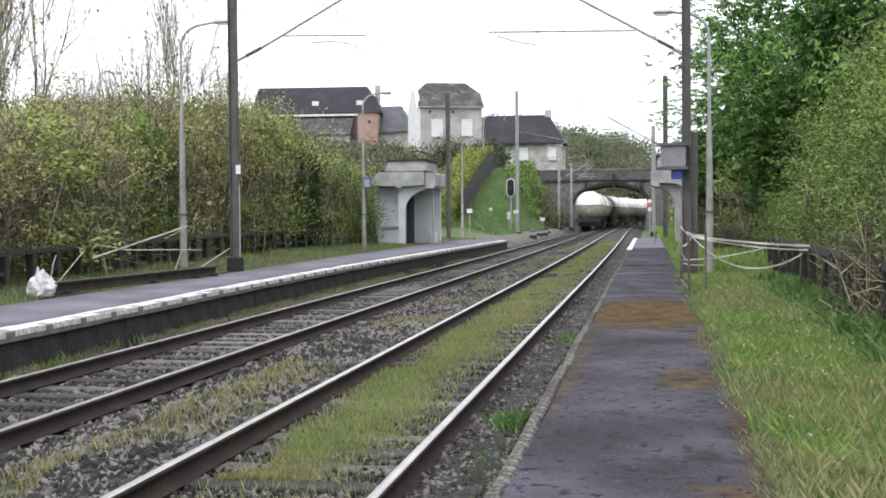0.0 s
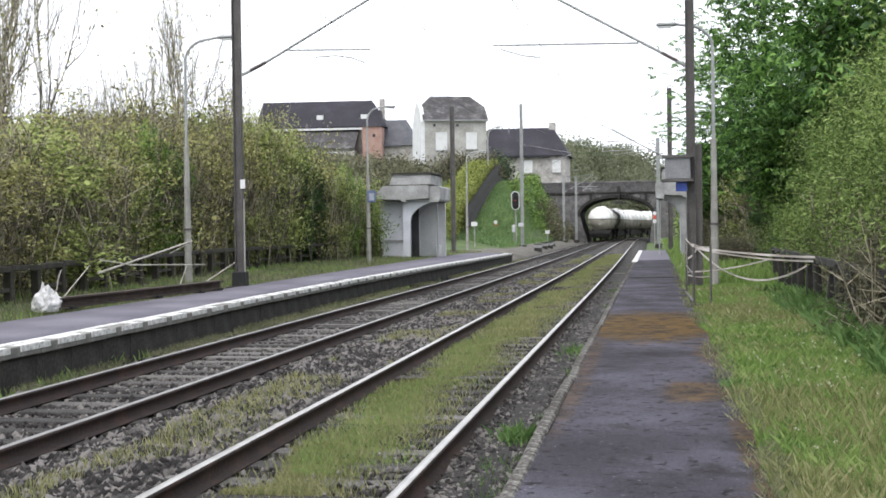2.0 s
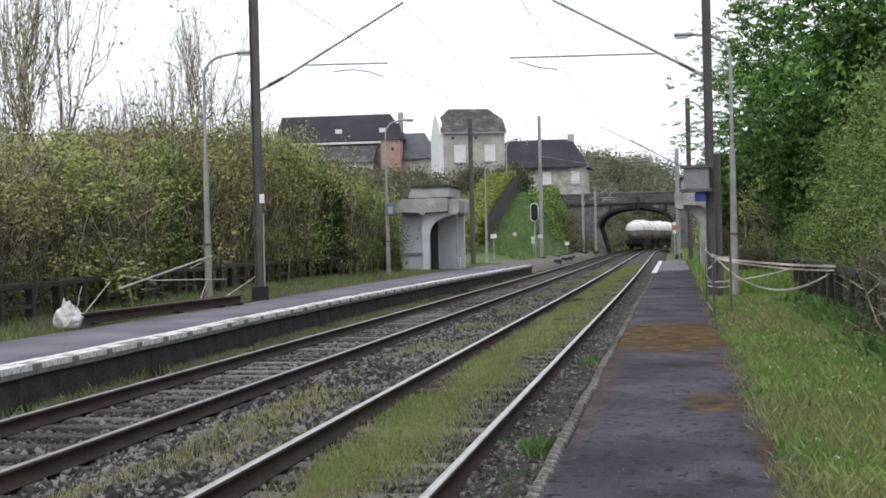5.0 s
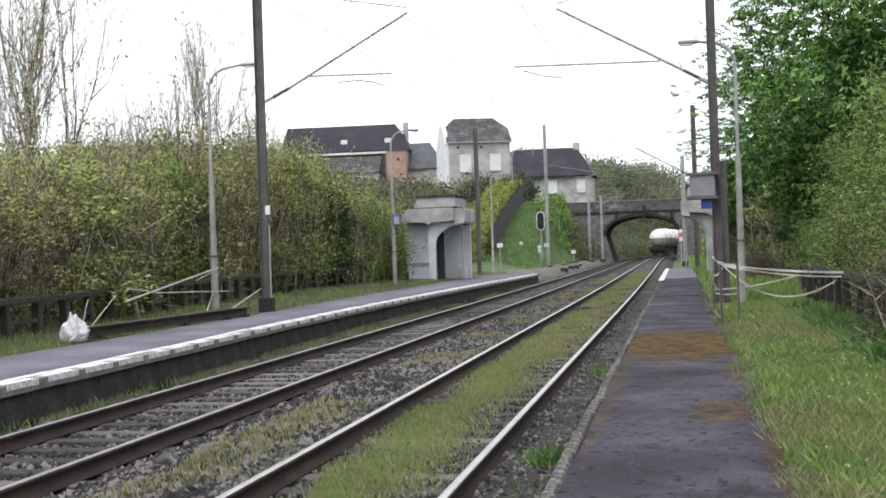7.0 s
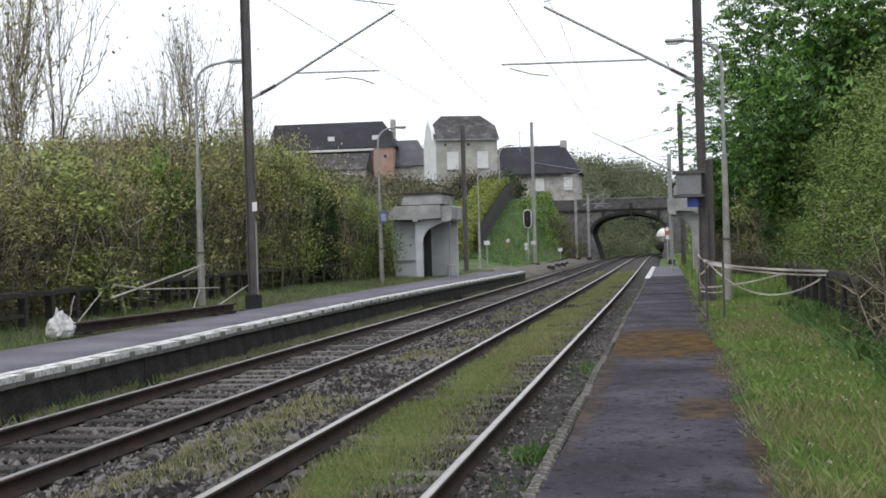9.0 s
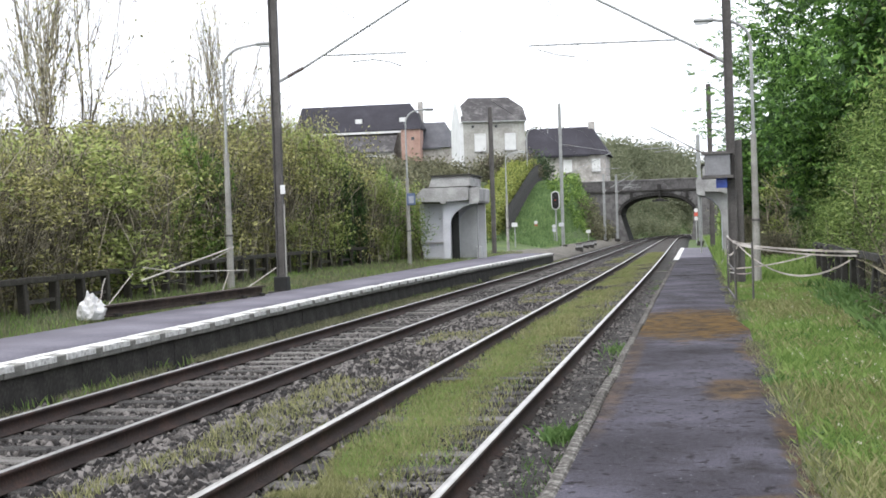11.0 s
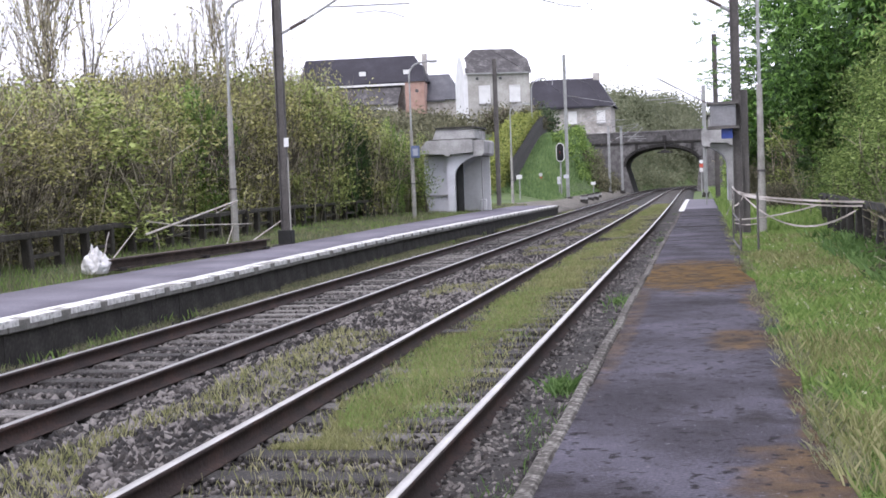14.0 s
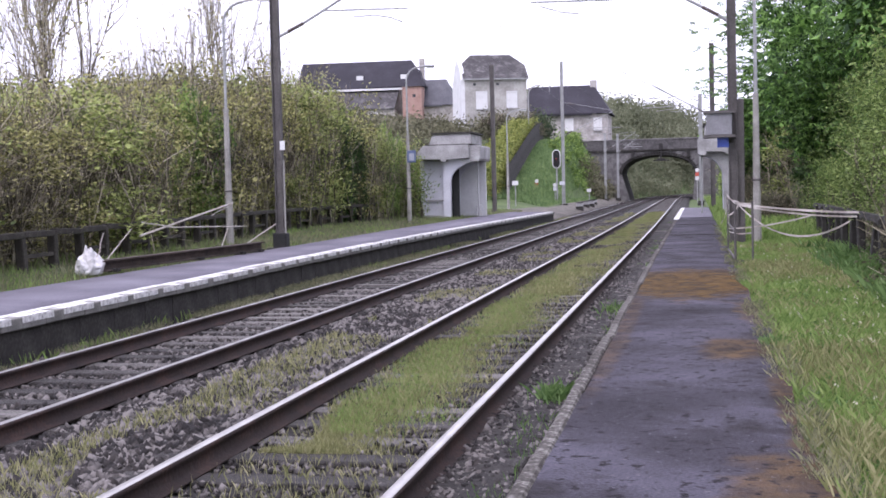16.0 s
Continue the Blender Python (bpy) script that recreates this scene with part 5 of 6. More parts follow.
set_tree(grown_tree("small_tree", "thin half-leafed tree leaning over a concrete shelter", 49, 4.6, 0.7, LEAF_GREEN, 900, 0.05, 0.26, 4, 0.3, 0.06, 0.25), -12.25, 55.6, 1.0)
garden = set_tree(grown_tree("tree", "leafy green tree behind the houses", 48, 10, 0.6, LEAF_GREEN, 5000, 0.22, 0.25, 4, 0.4, 0.16, 0.6), -33, 182, 1.15)


sapling = set_tree(grown_tree("sapling", "thin bare sapling below the trees beside the verge", 57, 4.2, 0.3, LEAF_OLIVE, 260, 0.04, 0.5, 2, 1.4, 0.05, 0.3), 3.3, 26.0, 0.55)
for x_, y_, s_, r_ in ((3.7, 27.2, 0.55, 40), (4.1, 29, 0.6, 90), (3.2, 30.5, 0.55, 160), (4.6, 31, 0.6, 220), (3.6, 33.5, 0.6, 300), (2.9, 35.5, 0.6, 20), (3.9, 36.5, 0.7, 120), (3.3, 23.6, 0.45, 260), (3.0, 39.5, 0.65, 200), (3.9, 25.2, 0.6, 10), (3.6, 22.2, 0.55, 75), (4.2, 24.0, 0.6, 140), (3.5, 20.4, 0.5, 230), (4.0, 21.4, 0.55, 310), (4.4, 27.4, 0.7, 350), (3.2, 28.6, 0.6, 60)):
    copy_thing(sapling, pose(x_, y_, float(ground_height(x_, y_)) - 0.1, 0, 0, r_) @ Matrix.Diagonal((s_, s_, s_, 1)))


def leafy_mass(name, label, points, leaf, mat, seed, long=1.2):
    rng = np.random.default_rng(seed)
    v, f = leaf_cards(points, leaf, rng, 0.1, long)
    return tagged(raw(name, v, f, 4, mat), label, "vegetation", kind="stuff")


def clumped(seed, n, xs, ys, tall, per, spread, clear=0.0):
    """Leaf points of a wood or scrub that stands on the ground; nothing grows within clear metres of the line."""
    rng = np.random.default_rng(seed)
    x, y = rng.uniform(*xs, n), rng.uniform(*ys, n)
    far_ = np.abs(x - bend(y) + 4.05) > clear
    x, y = x[far_], y[far_]
    g = ground_height(x, y)
    h = tall * (0.8 + 0.2 * np.sin(x * 0.4 + 1) * np.cos(y * 0.21)) * rng.uniform(0.7, 1.1, len(x))
    p = []
    for k in range(per):
        u = rng.uniform(0, 1, len(x)) ** 0.6
        p.append(np.c_[x, y, g + u * h] + rng.normal(size=(len(x), 3)) * spread)
    p = np.concatenate(p)
    return p


leafy_mass("far_woodland", "distant olive-green woodland beyond the bridge", clumped(61, 1300, (-50, 50), (182, 250), 10.0, 75, 0.7, 9), 0.24, LEAF_FAR, 1)
leafy_mass("far_ridge_wood", "grey-green tree belt on the rise behind the bridge", clumped(68, 800, (-24, 14), (236, 266), 9.8, 150, 0.9, 8.5), 0.24, LEAF_FAR, 8)
leafy_mass("far_scrub", "grey-green scrub on the cutting beyond the bridge", clumped(62, 2600, (-26, 40), (172, 250), 3.0, 46, 0.5, 5.6), 0.2, LEAF_FAR, 2)
leafy_mass("bank_scrub", "brown scrub on the cutting side by the bridge", clumped(63, 110, (-12.4, -10.0), (136, 157), 2.6, 60, 0.35, 5.0), 0.12, LEAF_GARDEN, 3)
leafy_mass("bridge_ivy", "green bushes on the bank beside the bridge", clumped(64, 75, (-14.2, -11.6), (122, 152), 1.1, 70, 0.32, 5.0), 0.13, LEAF_GREEN, 4)
leafy_mass("garden_bushes", "dark bushes below the hill houses", clumped(65, 150, (-40, -19), (140, 150), 2.2, 60, 0.4, 5.0), 0.15, LEAF_GARDEN, 5)
leafy_mass("hill_scrub", "olive scrub on the hillside behind the shelter", clumped(66, 300, (-48, -21), (92, 138), 2.6, 50, 0.5, 5.0), 0.16, LEAF_GARDEN, 6)
leafy_mass("right_bank_scrub", "green scrub on the bank beside the bridge", clumped(67, 260, (2.6, 14), (100, 157), 3.0, 50, 0.5, 5.0), 0.16, LEAF_WILLOW, 7)


def build_hedge():
    """Clipped hedges climbing the ramp, as rows of separate conifers, and the dark fence beside it."""
    for i in range(13):
        t = i / 12
        x, y = -14.9 - 3.4 * t, 88 + 50 * t
        rng = np.random.default_rng(80 + i % 3)
        h = thing("clipped_conifer", "yellow-green clipped conifer in a hedge row", "hedge", pose(x, y, float(ground_height(x, y)), 0, 0, i * 40), "clipped hedge row")
        n = 2300
        p = np.c_[rng.uniform(-1, 1, n) * 1.15, rng.uniform(-1, 1, n) * 2.1, rng.uniform(0.0, 1, n) ** 0.8 * 2.5]
        q = np.abs(p / np.array([1.15, 2.1, 2.5])).max(1)
        p = p[q > 0.55] + rng.normal(size=(int((q > 0.55).sum()), 3)) * 0.1
        v, f = leaf_cards(p, 0.1, rng, 0.0, 1.2)
        raw("foliage", v, f, 4, LEAF_LIME, h)
        bm = B()
        rod(bm, (0, 0, -0.2), (0, 0, 2.0), 0.12, 0.05)
        part("stem", bm, BARK, h)
        h.rotation_euler = (0, 0, math.radians(3.9))
    fence = thing("garden_fence", "dark close-boarded fence climbing beside a hedge", "fence")
    bd = B()
    block(bd, 0, 0, -0.3, 0.04, 0.32, 2.4)
    b0 = None
    for i in range(150):
        t = i / 149
        x, y = -13.5 - 3.3 * t, 90 + 50 * t
        m = pose(x, y, float(ground_height(x, y)) + 0.02 * math.sin(i * 2.3), 0, 0, 3.8)
        if b0 is None:
            b0 = part("board", bd, CONCRETE_DARK, fence)
            b0.matrix_basis = m
        else:
            c = new("board", b0.data)
            c.parent, c.matrix_basis = fence, m
    dark = set_tree(grown_tree("tree", "dark round evergreen at the top of the hedge", 52, 4.6, 0.5, LEAF_DARK, 5000, 0.13, 0.2, 3, 0.5, 0.12, 0.75), -17.4, 143, 1.0)


build_hedge()


# ---- fences ----


def on_fence(s):
    """A point s metres along the left fence."""
    for a, b in zip(FENCE_LINE, FENCE_LINE[1:]):
        d = math.dist(a, b)
        if s <= d:
            return a[0] + (b[0] - a[0]) * s / d, a[1] + (b[1] - a[1]) * s / d, math.degrees(math.atan2(a[0] - b[0], b[1] - a[1]))
        s -= d
    return *FENCE_LINE[-1], 0


def build_left_fence():
    f = thing("concrete_fence", "old mossy concrete post-and-rail fence, partly leaning", "fence")
    rng = np.random.default_rng(7)
    pb, rb = B(), B()
    block(pb, 0, 0, -0.3, 0.16, 0.17, 1.0, bevel=0.02)
    block(rb, 0, 0, 0.62, 0.13, 1.32, 0.12, bevel=0.015)
    p0 = r0 = None
    for i in range(30):
        x, y, turn = on_fence(i * 1.3)
        z = float(ground_height(x, y)) + 0.03
        m = pose(x, y, z, rng.normal() * 2, rng.normal() * 2, turn)
        xr, yr, turn_r = on_fence(i * 1.3 + 0.65)
        mr = pose(xr, yr, z, rng.normal() * 0.8, 0, turn_r)
        if p0 is None:
            p0, r0 = part("post", pb, FENCE_OLD, f), part("rail", rb, FENCE_OLD, f)
            p0.matrix_basis, r0.matrix_basis = m, mr
        else:
            for o, k in ((p0, m), (r0, mr)):
                c = new(o.name.split(".")[0], o.data)
                c.parent, c.matrix_basis = f, k
    for i in range(29):
        if i % 2:
            c = B()
            block(c, 0, 0, 0.28, 0.07, 1.3, 0.07)
            xr, yr, turn_r = on_fence(i * 1.3 + 0.65)
            part("lower_rail", c, FENCE_OLD, f).matrix_basis = pose(xr, yr, float(ground_height(xr, yr)), 0, 0, turn_r)
    # broken poles and tape that lie across it
    for a, b, r in (((-11.3, 24.2, 0.78), (-11.55, 30.2, 1.38), 0.035), ((-11.0, 25.1, 0.92), (-11.2, 30.2, 0.78), 0.022), ((-11.4, 24.5, 1.05), (-11.1, 25.6, 0.9), 0.02),
                    ((-11.5, 28.6, 1.1), (-11.55, 30.2, 1.36), 0.02), ((-11.2, 22.4, 0.35), (-11.2, 23.6, 0.95), 0.018), ((-10.4, 28.0, 0.42), (-10.3, 30.0, 0.86), 0.025), ((-11.2, 28.4, 0.3), (-11.2, 28.9, 0.78), 0.02)):
        bm = B()
        rod(bm, a, b, r * 0.7, r * 0.55, 7)
        part_ob = part("loose_pole", bm, TAPE, None)
        tagged(part_ob, "weathered white pole leaning on the old fence", "pole", "fallen poles")
    # right-hand fence with dark posts behind the verge
    g = thing("concrete_fence", "dark concrete fence overgrown by scrub beside the verge", "fence")
    for i in range(14):
        y = 12 + i * 1.45
        bm = B()
        block(bm, 0, 0, -0.3, 0.13, 0.13, 1.1, bevel=0.02)
        part("post", bm, CONCRETE_DARK, g).matrix_basis = pose(2.62 + 0.02 * i, y, 0.2, rng.normal() * 2, rng.normal() * 3, 0)
        bm = B()
        block(bm, 0, 0.72, 0.72, 0.1, 1.42, 0.11)
        part("rail", bm, CONCRETE_DARK, g).matrix_basis = pose(2.62 + 0.02 * i, y, 0.2, 0, 0, -0.8)


build_left_fence()


def build_small_gate():
    """Low steel frame by the mast with loops of barrier tape strung to the fence."""
    g = thing("steel_barrier", "low dark steel barrier frame at the platform's end of verge", "barrier")
    for x, y, h in ((0.66, 21.8, 1.0), (0.62, 25.2, 1.1), (0.98, 22.6, 1.05)):
        bm = B()
        rod(bm, (x, y, 0.1), (x, y, 0.2 + h), 0.022, 0.022, 6)
        part("post", bm, STEEL_BROWN, g)
    bm = B()
    rod(bm, (0.66, 21.8, 0.28), (0.62, 25.2, 0.28), 0.02, 0.02, 6)
    rod(bm, (0.66, 21.8, 0.75), (0.62, 25.2, 0.8), 0.016, 0.016, 6)
    part("rail", bm, STEEL_BROWN, g)
    fb = B()
    block(fb, 0.72, 21.8, 0.2, 0.2, 0.12, 0.05)
    part("foot", fb, BLACK, g)
    strands = [((0.6, 24.8, 1.34), (0.78, 23.6, 1.18), 0.03, 0.035), ((0.78, 23.6, 1.18), (2.62, 21.4, 1.04), 0.03, 0.03), ((0.8, 23.5, 1.16), (2.64, 21.8, 0.96), 0.05, 0.022),
               ((0.78, 23.6, 1.16), (2.3, 19.8, 0.95), 0.38, 0.024), ((0.62, 24.0, 0.72), (1.95, 22.0, 1.0), 0.05, 0.02), ((0.62, 24.0, 0.66), (1.0, 23.0, 0.68), 0.03, 0.018),
               ((0.6, 24.6, 1.3), (0.62, 24.4, 0.7), 0.0, 0.025), ((0.62, 24.5, 1.16), (0.48, 24.6, 0.8), 0.03, 0.02), ((0.62, 23.9, 0.98), (0.78, 23.6, 1.18), 0.04, 0.03), ((0.7, 23.8, 1.25), (1.05, 23.4, 1.2), 0.03, 0.015)]
    tp = thing("barrier_tape", "loose faded white barrier tape strung between posts", "tape")
    for a, b, sag, w in strands:
        bm = B()
        a, b = Vector(a), Vector(b)
        prev = None
        for k in range(13):
            t = k / 12
            p = a.lerp(b, t) + Vector((0, 0, -4 * sag * t * (1 - t)))
            tw = Vector((0.3 * math.sin(k * 1.1), 0, 1)).normalized() * w * 0.62
            row = [bm.verts.new(p - tw), bm.verts.new(p - tw + Vector((0, 0.004, 0))), bm.verts.new(p + tw + Vector((0, 0.004, 0))), bm.verts.new(p + tw)]
            if prev:
                for i in range(4):
                    bm.faces.new((prev[i], row[i], row[(i + 1) % 4], prev[(i + 1) % 4]))
            prev = row
        part("strand", bm, TAPE, tp)


build_small_gate()


# ---- loose things ----
def build_loose():
    # rusted girder lying along the back of the left platform
    g = thing("steel_girder", "rusty steel girder lying along the platform", "girder")
    bm = B()
    slab(bm, [(-0.1, 0.0), (0.1, 0.0), (0.1, 0.03), (0.02, 0.03), (0.02, 0.17), (0.1, 0.17), (0.1, 0.2), (-0.1, 0.2), (-0.1, 0.17), (-0.02, 0.17), (-0.02, 0.03), (-0.1, 0.03)], -3.6, 3.6)
    part("beam", bm, RUST, g)
    for y in (-3.2, 0.2, 2.3, 3.3):
        s = B()
        block(s, 0.02, y, -0.02, 0.3, 0.16, 0.06)
        part("packing_block", s, CONCRETE_DARK, g)
    g.matrix_basis = pose(-10.03, 23.8, 0.29, 0, 0, -3.2)
    # white sack
    rng = np.random.default_rng(9)
    s = thing("plastic_sack", "crumpled white plastic sack of rubbish by the fence", "sack", pose(-10.38, 20.2, 0.25))
    bm = B()
    bmesh.ops.create_icosphere(bm, subdivisions=4, radius=1.0)
    for v in bm.verts:
        n = v.co.normalized()
        k = 1 + 0.22 * noise.noise(n * 2.1) + 0.12 * noise.noise(n * 5.3) + 0.05 * noise.noise(n * 11)
        up = max(n.z, -0.55)
        v.co = Vector((n.x * 0.25 * k * (1 - 0.62 * max(n.z, 0)) - 0.05 * max(n.z, 0), n.y * 0.22 * k * (1 - 0.55 * max(n.z, 0)), (up + 0.55) * 0.3 * k))
    part("bag", bm, BAG, s)
    bm = B()
    bent(bm, [(0.12, 0, 0.3), (0.18, 0.02, 0.4), (0.2, 0.02, 0.55), (0.26, 0.02, 0.72)], 0.012, 5)
    part("string", bm, TAPE, s)
    # colour light signal
    g = thing("colour_light_signal", "black railway signal with white-edged oval head and a red lamp", "signal", pose(-11.1, 101.5, 0.1), "signals")
    bm = B()
    rod(bm, (0, 0, 0), (0, 0, 4.4), 0.07, 0.06, 8)
    part("post", bm, GALV, g)
    for name, w, y0, mat, lab in (("rim", 0.34, 0.0, WHITE, "white rim"), ("head", 0.27, -0.06, BLACK, "black oval signal board")):
        bm = B()
        pts = []
        for k in range(24):
            a = math.tau * k / 24
            pts.append((w * math.cos(a), 3.75 + w * math.sin(a) + (0.42 if math.sin(a) > 0 else -0.42)))
        slab(bm, pts, y0 - 0.1, y0)
        part(name, bm, mat, g, lab)
    for k in range(3):
        bm = B()
        rod(bm, (0, -0.16, 3.45 + 0.32 * k), (0, -0.34, 3.43 + 0.32 * k), 0.1, 0.1, 12)
        part("hood", bm, BLACK, g)
    lm = bpy.data.materials.new("red_signal_lamp")
    lm.use_nodes = True
    lm.node_tree.nodes["Principled BSDF"].inputs["Base Color"].default_value = (0.2, 0.02, 0.015, 1)
    lm.node_tree.nodes["Principled BSDF"].inputs["Emission Color"].default_value = (1, 0.12, 0.06, 1)
    lm.node_tree.nodes["Principled BSDF"].inputs["Emission Strength"].default_value = 0.15
    bm = B()
    rod(bm, (0, -0.36, 3.76), (0, -0.37, 3.76), 0.045, 0.045, 12)
    part("lamp", bm, lm, g, "glowing red lamp")
    # small boards on posts
    for x, y, z, h, cols, lab in ((-12.5, 99.5, 0.2, 1.9, (WHITE, RED), "small round white and red lineside marker on a post"), (-11.0, 99.0, 0.15, 1.6, (WHITE, CONCRETE_PALE), "small white lineside marker on a post"),
                                  (0.05, 97.3, 0.2, 2.4, (WHITE, RED, WHITE), "white and red lineside marker on a pale mast"), (-10.3, 97.9, 0.15, 1.7, (CONCRETE_PALE,), "small pale lineside plate on a mast"),
                                  (-12.0, 84, 0.3, 1.6, (WHITE,), "white lineside plate on a short post"), (1.4, 66, 0.2, 2.2, (WHITE,), "small white board on a thin post"), (-9.4, 112, 0.0, 1.2, (WHITE,), "white lineside marker post")):
        s = thing("lineside_marker", lab, "sign", pose(x, y, z), "lineside markers")
        bm = B()
        rod(bm, (0, 0, -0.1), (0, 0, h), 0.04, 0.04, 6)
        part("post", bm, GALV, s)
        for k, mt in enumerate(cols):
            bm = B()
            if k == 0 and len(cols) > 1:
                rod(bm, (0, -0.08, h), (0, -0.05, h), 0.15, 0.15, 14)
            else:
                block(bm, 0, -0.07, h - 0.12 - 0.32 * k, 0.26 if len(cols) > 1 else 0.4, 0.03, 0.28)
            part("board", bm, mt, s)
    for x, y in ((-8.9, 108), (-9.0, 104), (-9.3, 116), (-8.7, 95)):
        c = thing("relay_box", "small weathered lineside box on a concrete foot", "box", pose(x, y, float(ground_height(x, y))), "lineside boxes")
        bm = B()
        block(bm, 0, 0, 0.25, 0.5, 0.4, 0.5, bevel=0.03)
        part("body", bm, CONCRETE, c)
        bm = B()
        block(bm, 0, 0, 0, 0.56, 0.46, 0.5)
        part("foot", bm, CONCRETE_DARK, c)
        bm = B()
        block(bm, 0, 0, 0.75, 0.58, 0.48, 0.05, bevel=0.015)
        part("lid", bm, CONCRETE_DARK, c)
    # garden lamp posts by the hedge
    for x, y in ((-16.4, 125),):
        l = thing("street_lamp", "slim grey street lamp beside the hedge path", "street lamp", pose(x, y, float(ground_height(x, y))), "street lamps")
        bm = B()
        bent(bm, [(0, 0, 0), (0, 0, 5.0), (0.1, 0, 5.6), (0.45, 0, 6.0), (1.0, 0, 6.15)], 0.06, 7)
        part("post", bm, GALV, l)
        bm = B()
        block(bm, 1.25, 0, 6.1, 0.6, 0.22, 0.1, bevel=0.03)
        part("lamp_head", bm, GALV, l)


build_loose()


# ---- grass and stones ----
def blades(name, label, x, y, z, height, width, mat, seed, lean=0.45):
    rng = np.random.default_rng(seed)
    k = len(x)
    h = height * rng.uniform(0.45, 1.25, k)
    a = rng.uniform(0, math.tau, k)
    w = width * rng.uniform(0.6, 1.3, k)
    w = w * np.clip(np.asarray(y) / 13.0, 0.5, 1.0)
    d = np.c_[np.cos(a), np.sin(a), np.zeros(k)]
    b = np.c_[-np.sin(a), np.cos(a), np.zeros(k)] * (lean * rng.uniform(0.1, 1.3, k) * h)[:, None]
    p = np.c_[x, y, z]
    up = np.array([0, 0, 1.0])
    v = np.stack([p - d * w[:, None], p + d * w[:, None], p + b * 0.45 + d * w[:, None] * 0.6 + up * (h * 0.62)[:, None], p + b * 1.1 + up * h[:, None]], 1).reshape(-1, 3)
    i = np.arange(k)[:, None] * 4
    return tagged(raw(name, v, i + np.array([[0, 1, 2, 3]]), 4, mat), label, "grass", kind="stuff")


def patchy(rng, n, xa, xb, ya, yb, scale, cut, power=1.6):
    """Random places in a strip, denser near its start, kept where a noise is above cut."""
    y = ya + (yb - ya) * rng.uniform(0, 1, n) ** power
    x = rng.uniform(xa, xb, n)
    keep = np.array([noise.noise((a * scale, b * scale * 0.6, 3.3)) for a, b in zip(x, y)]) > cut
    return x[keep], y[keep]


def build_grass():
    rng = np.random.default_rng(100)
    x, y = patchy(rng, 230000, 0.62, 3.4, 4.5, 34, 0.8, -0.9)
    blades("verge_grass", "short fresh green grass on the verge", x, y, ground_height(x, y), 0.065, 0.0042, GRASS, 1, 0.7)
    x, y = patchy(rng, 24000, 0.62, 3.0, 4.5, 30, 1.4, 0.12)
    blades("verge_tufts", "taller green tufts in the verge", x, y, ground_height(x, y), 0.12, 0.0045, GRASS, 23, 0.7)
    x, y = patchy(rng, 8000, 0.6, 2.2, 4.5, 10.5, 1.2, -0.3)
    blades("verge_straw", "yellowish seeding grass on the verge", x, y, ground_height(x, y), 0.14, 0.0016, GRASS_DRY, 2, 0.5)
    x, y = patchy(rng, 16000, 0.62, 3.0, 6, 26, 1.6, 0.1)
    blades("verge_straw", "yellowing grass stems in the verge", x, y, ground_height(x, y), 0.1, 0.0026, GRASS_DRY, 25, 0.7)
    x, y = patchy(rng, 9000, 0.75, 2.5, 16, 27, 1.2, 0.0, 1.0)
    blades("verge_straw", "pale dry grass round the mast's foot", x, y, ground_height(x, y), 0.13, 0.004, GRASS_DRY, 24, 0.6)
    x, y = patchy(rng, 26000, 0.65, 3.3, 4.5, 28, 2.2, 0.1)
    p = np.c_[x, y, ground_height(x, y) + rng.uniform(0.01, 0.06, len(x))]
    v, f = leaf_cards(p, 0.019, rng, 0.5, 1.3)
    tagged(raw("verge_clover", v, f, 4, WEED), "clover and dandelion leaves in the verge", "weeds", kind="stuff")
    x, y = patchy(rng, 9000, 2.0, 3.3, 9, 26, 1.2, -0.05)
    blades("verge_weeds", "dark green weeds below the shrubs", x, y, ground_height(x, y), 0.22, 0.018, WEED, 22, 0.8)
    x, y = patchy(rng, 9000, 0.5, 0.74, 4.5, 40, 1.8, -0.05)
    blades("platform_edge_grass", "dry grass tufts creeping over the platform edge", x, y, np.full(len(x), 0.22), 0.065, 0.0018, GRASS_DULL, 3, 0.7)
    x, y = patchy(rng, 12000, 0.7, 3.5, 30, 120, 0.5, -0.6, 1.4)
    blades("far_verge_grass", "grass on the far verge", x, y, ground_height(x, y), 0.25, 0.02, GRASS, 4)
    for k, (n, mid, wide, ya, cut, hh, ww, mat) in enumerate(((75000, -2.52, 0.24, 7.9, -0.3, 0.06, 0.0036, GRASS_DRY), (70000, -2.55, 0.19, 8.6, -0.2, 0.055, 0.0036, GRASS), (16000, -2.3, 0.45, 5.0, -0.6, 0.075, 0.0022, GRASS_DRY), (6000, -2.0, 0.2, 9, 0.1, 0.05, 0.0035, GRASS), (12000, -2.4, 0.3, 20, -0.3, 0.08, 0.009, GRASS_DRY))):
        x, y = patchy(rng, n, -1, 1, ya, 80, 0.85, -2, 1.7)
        x = mid + wide * rng.normal(size=len(x)) + 0.12 * np.sin(y * 1.3)
        keep = (x > -2.97) & (x < -1.63) & (np.array([noise.noise((a * 1.1, b * 0.55, 3.3)) for a, b in zip(x, y)]) > cut)
        x, y = x[keep], y[keep]
        blades("track_grass", "yellow-green grass growing between the rails", x, y, np.full(len(x), -0.182), hh * 1.15, ww * 1.25, mat, 50 + k)
    x, y = patchy(rng, 34000, -4.4, -3.15, 6, 80, 1.0, 0.1, 1.6)
    blades("ballast_grass", "tufts of yellowish grass between the tracks", x, y, np.full(len(x), -0.2), 0.09, 0.0045, GRASS_DRY, 7)
    x, y = patchy(rng, 5000, -1.3, -0.85, 5, 60, 1.3, 0.28, 1.4)
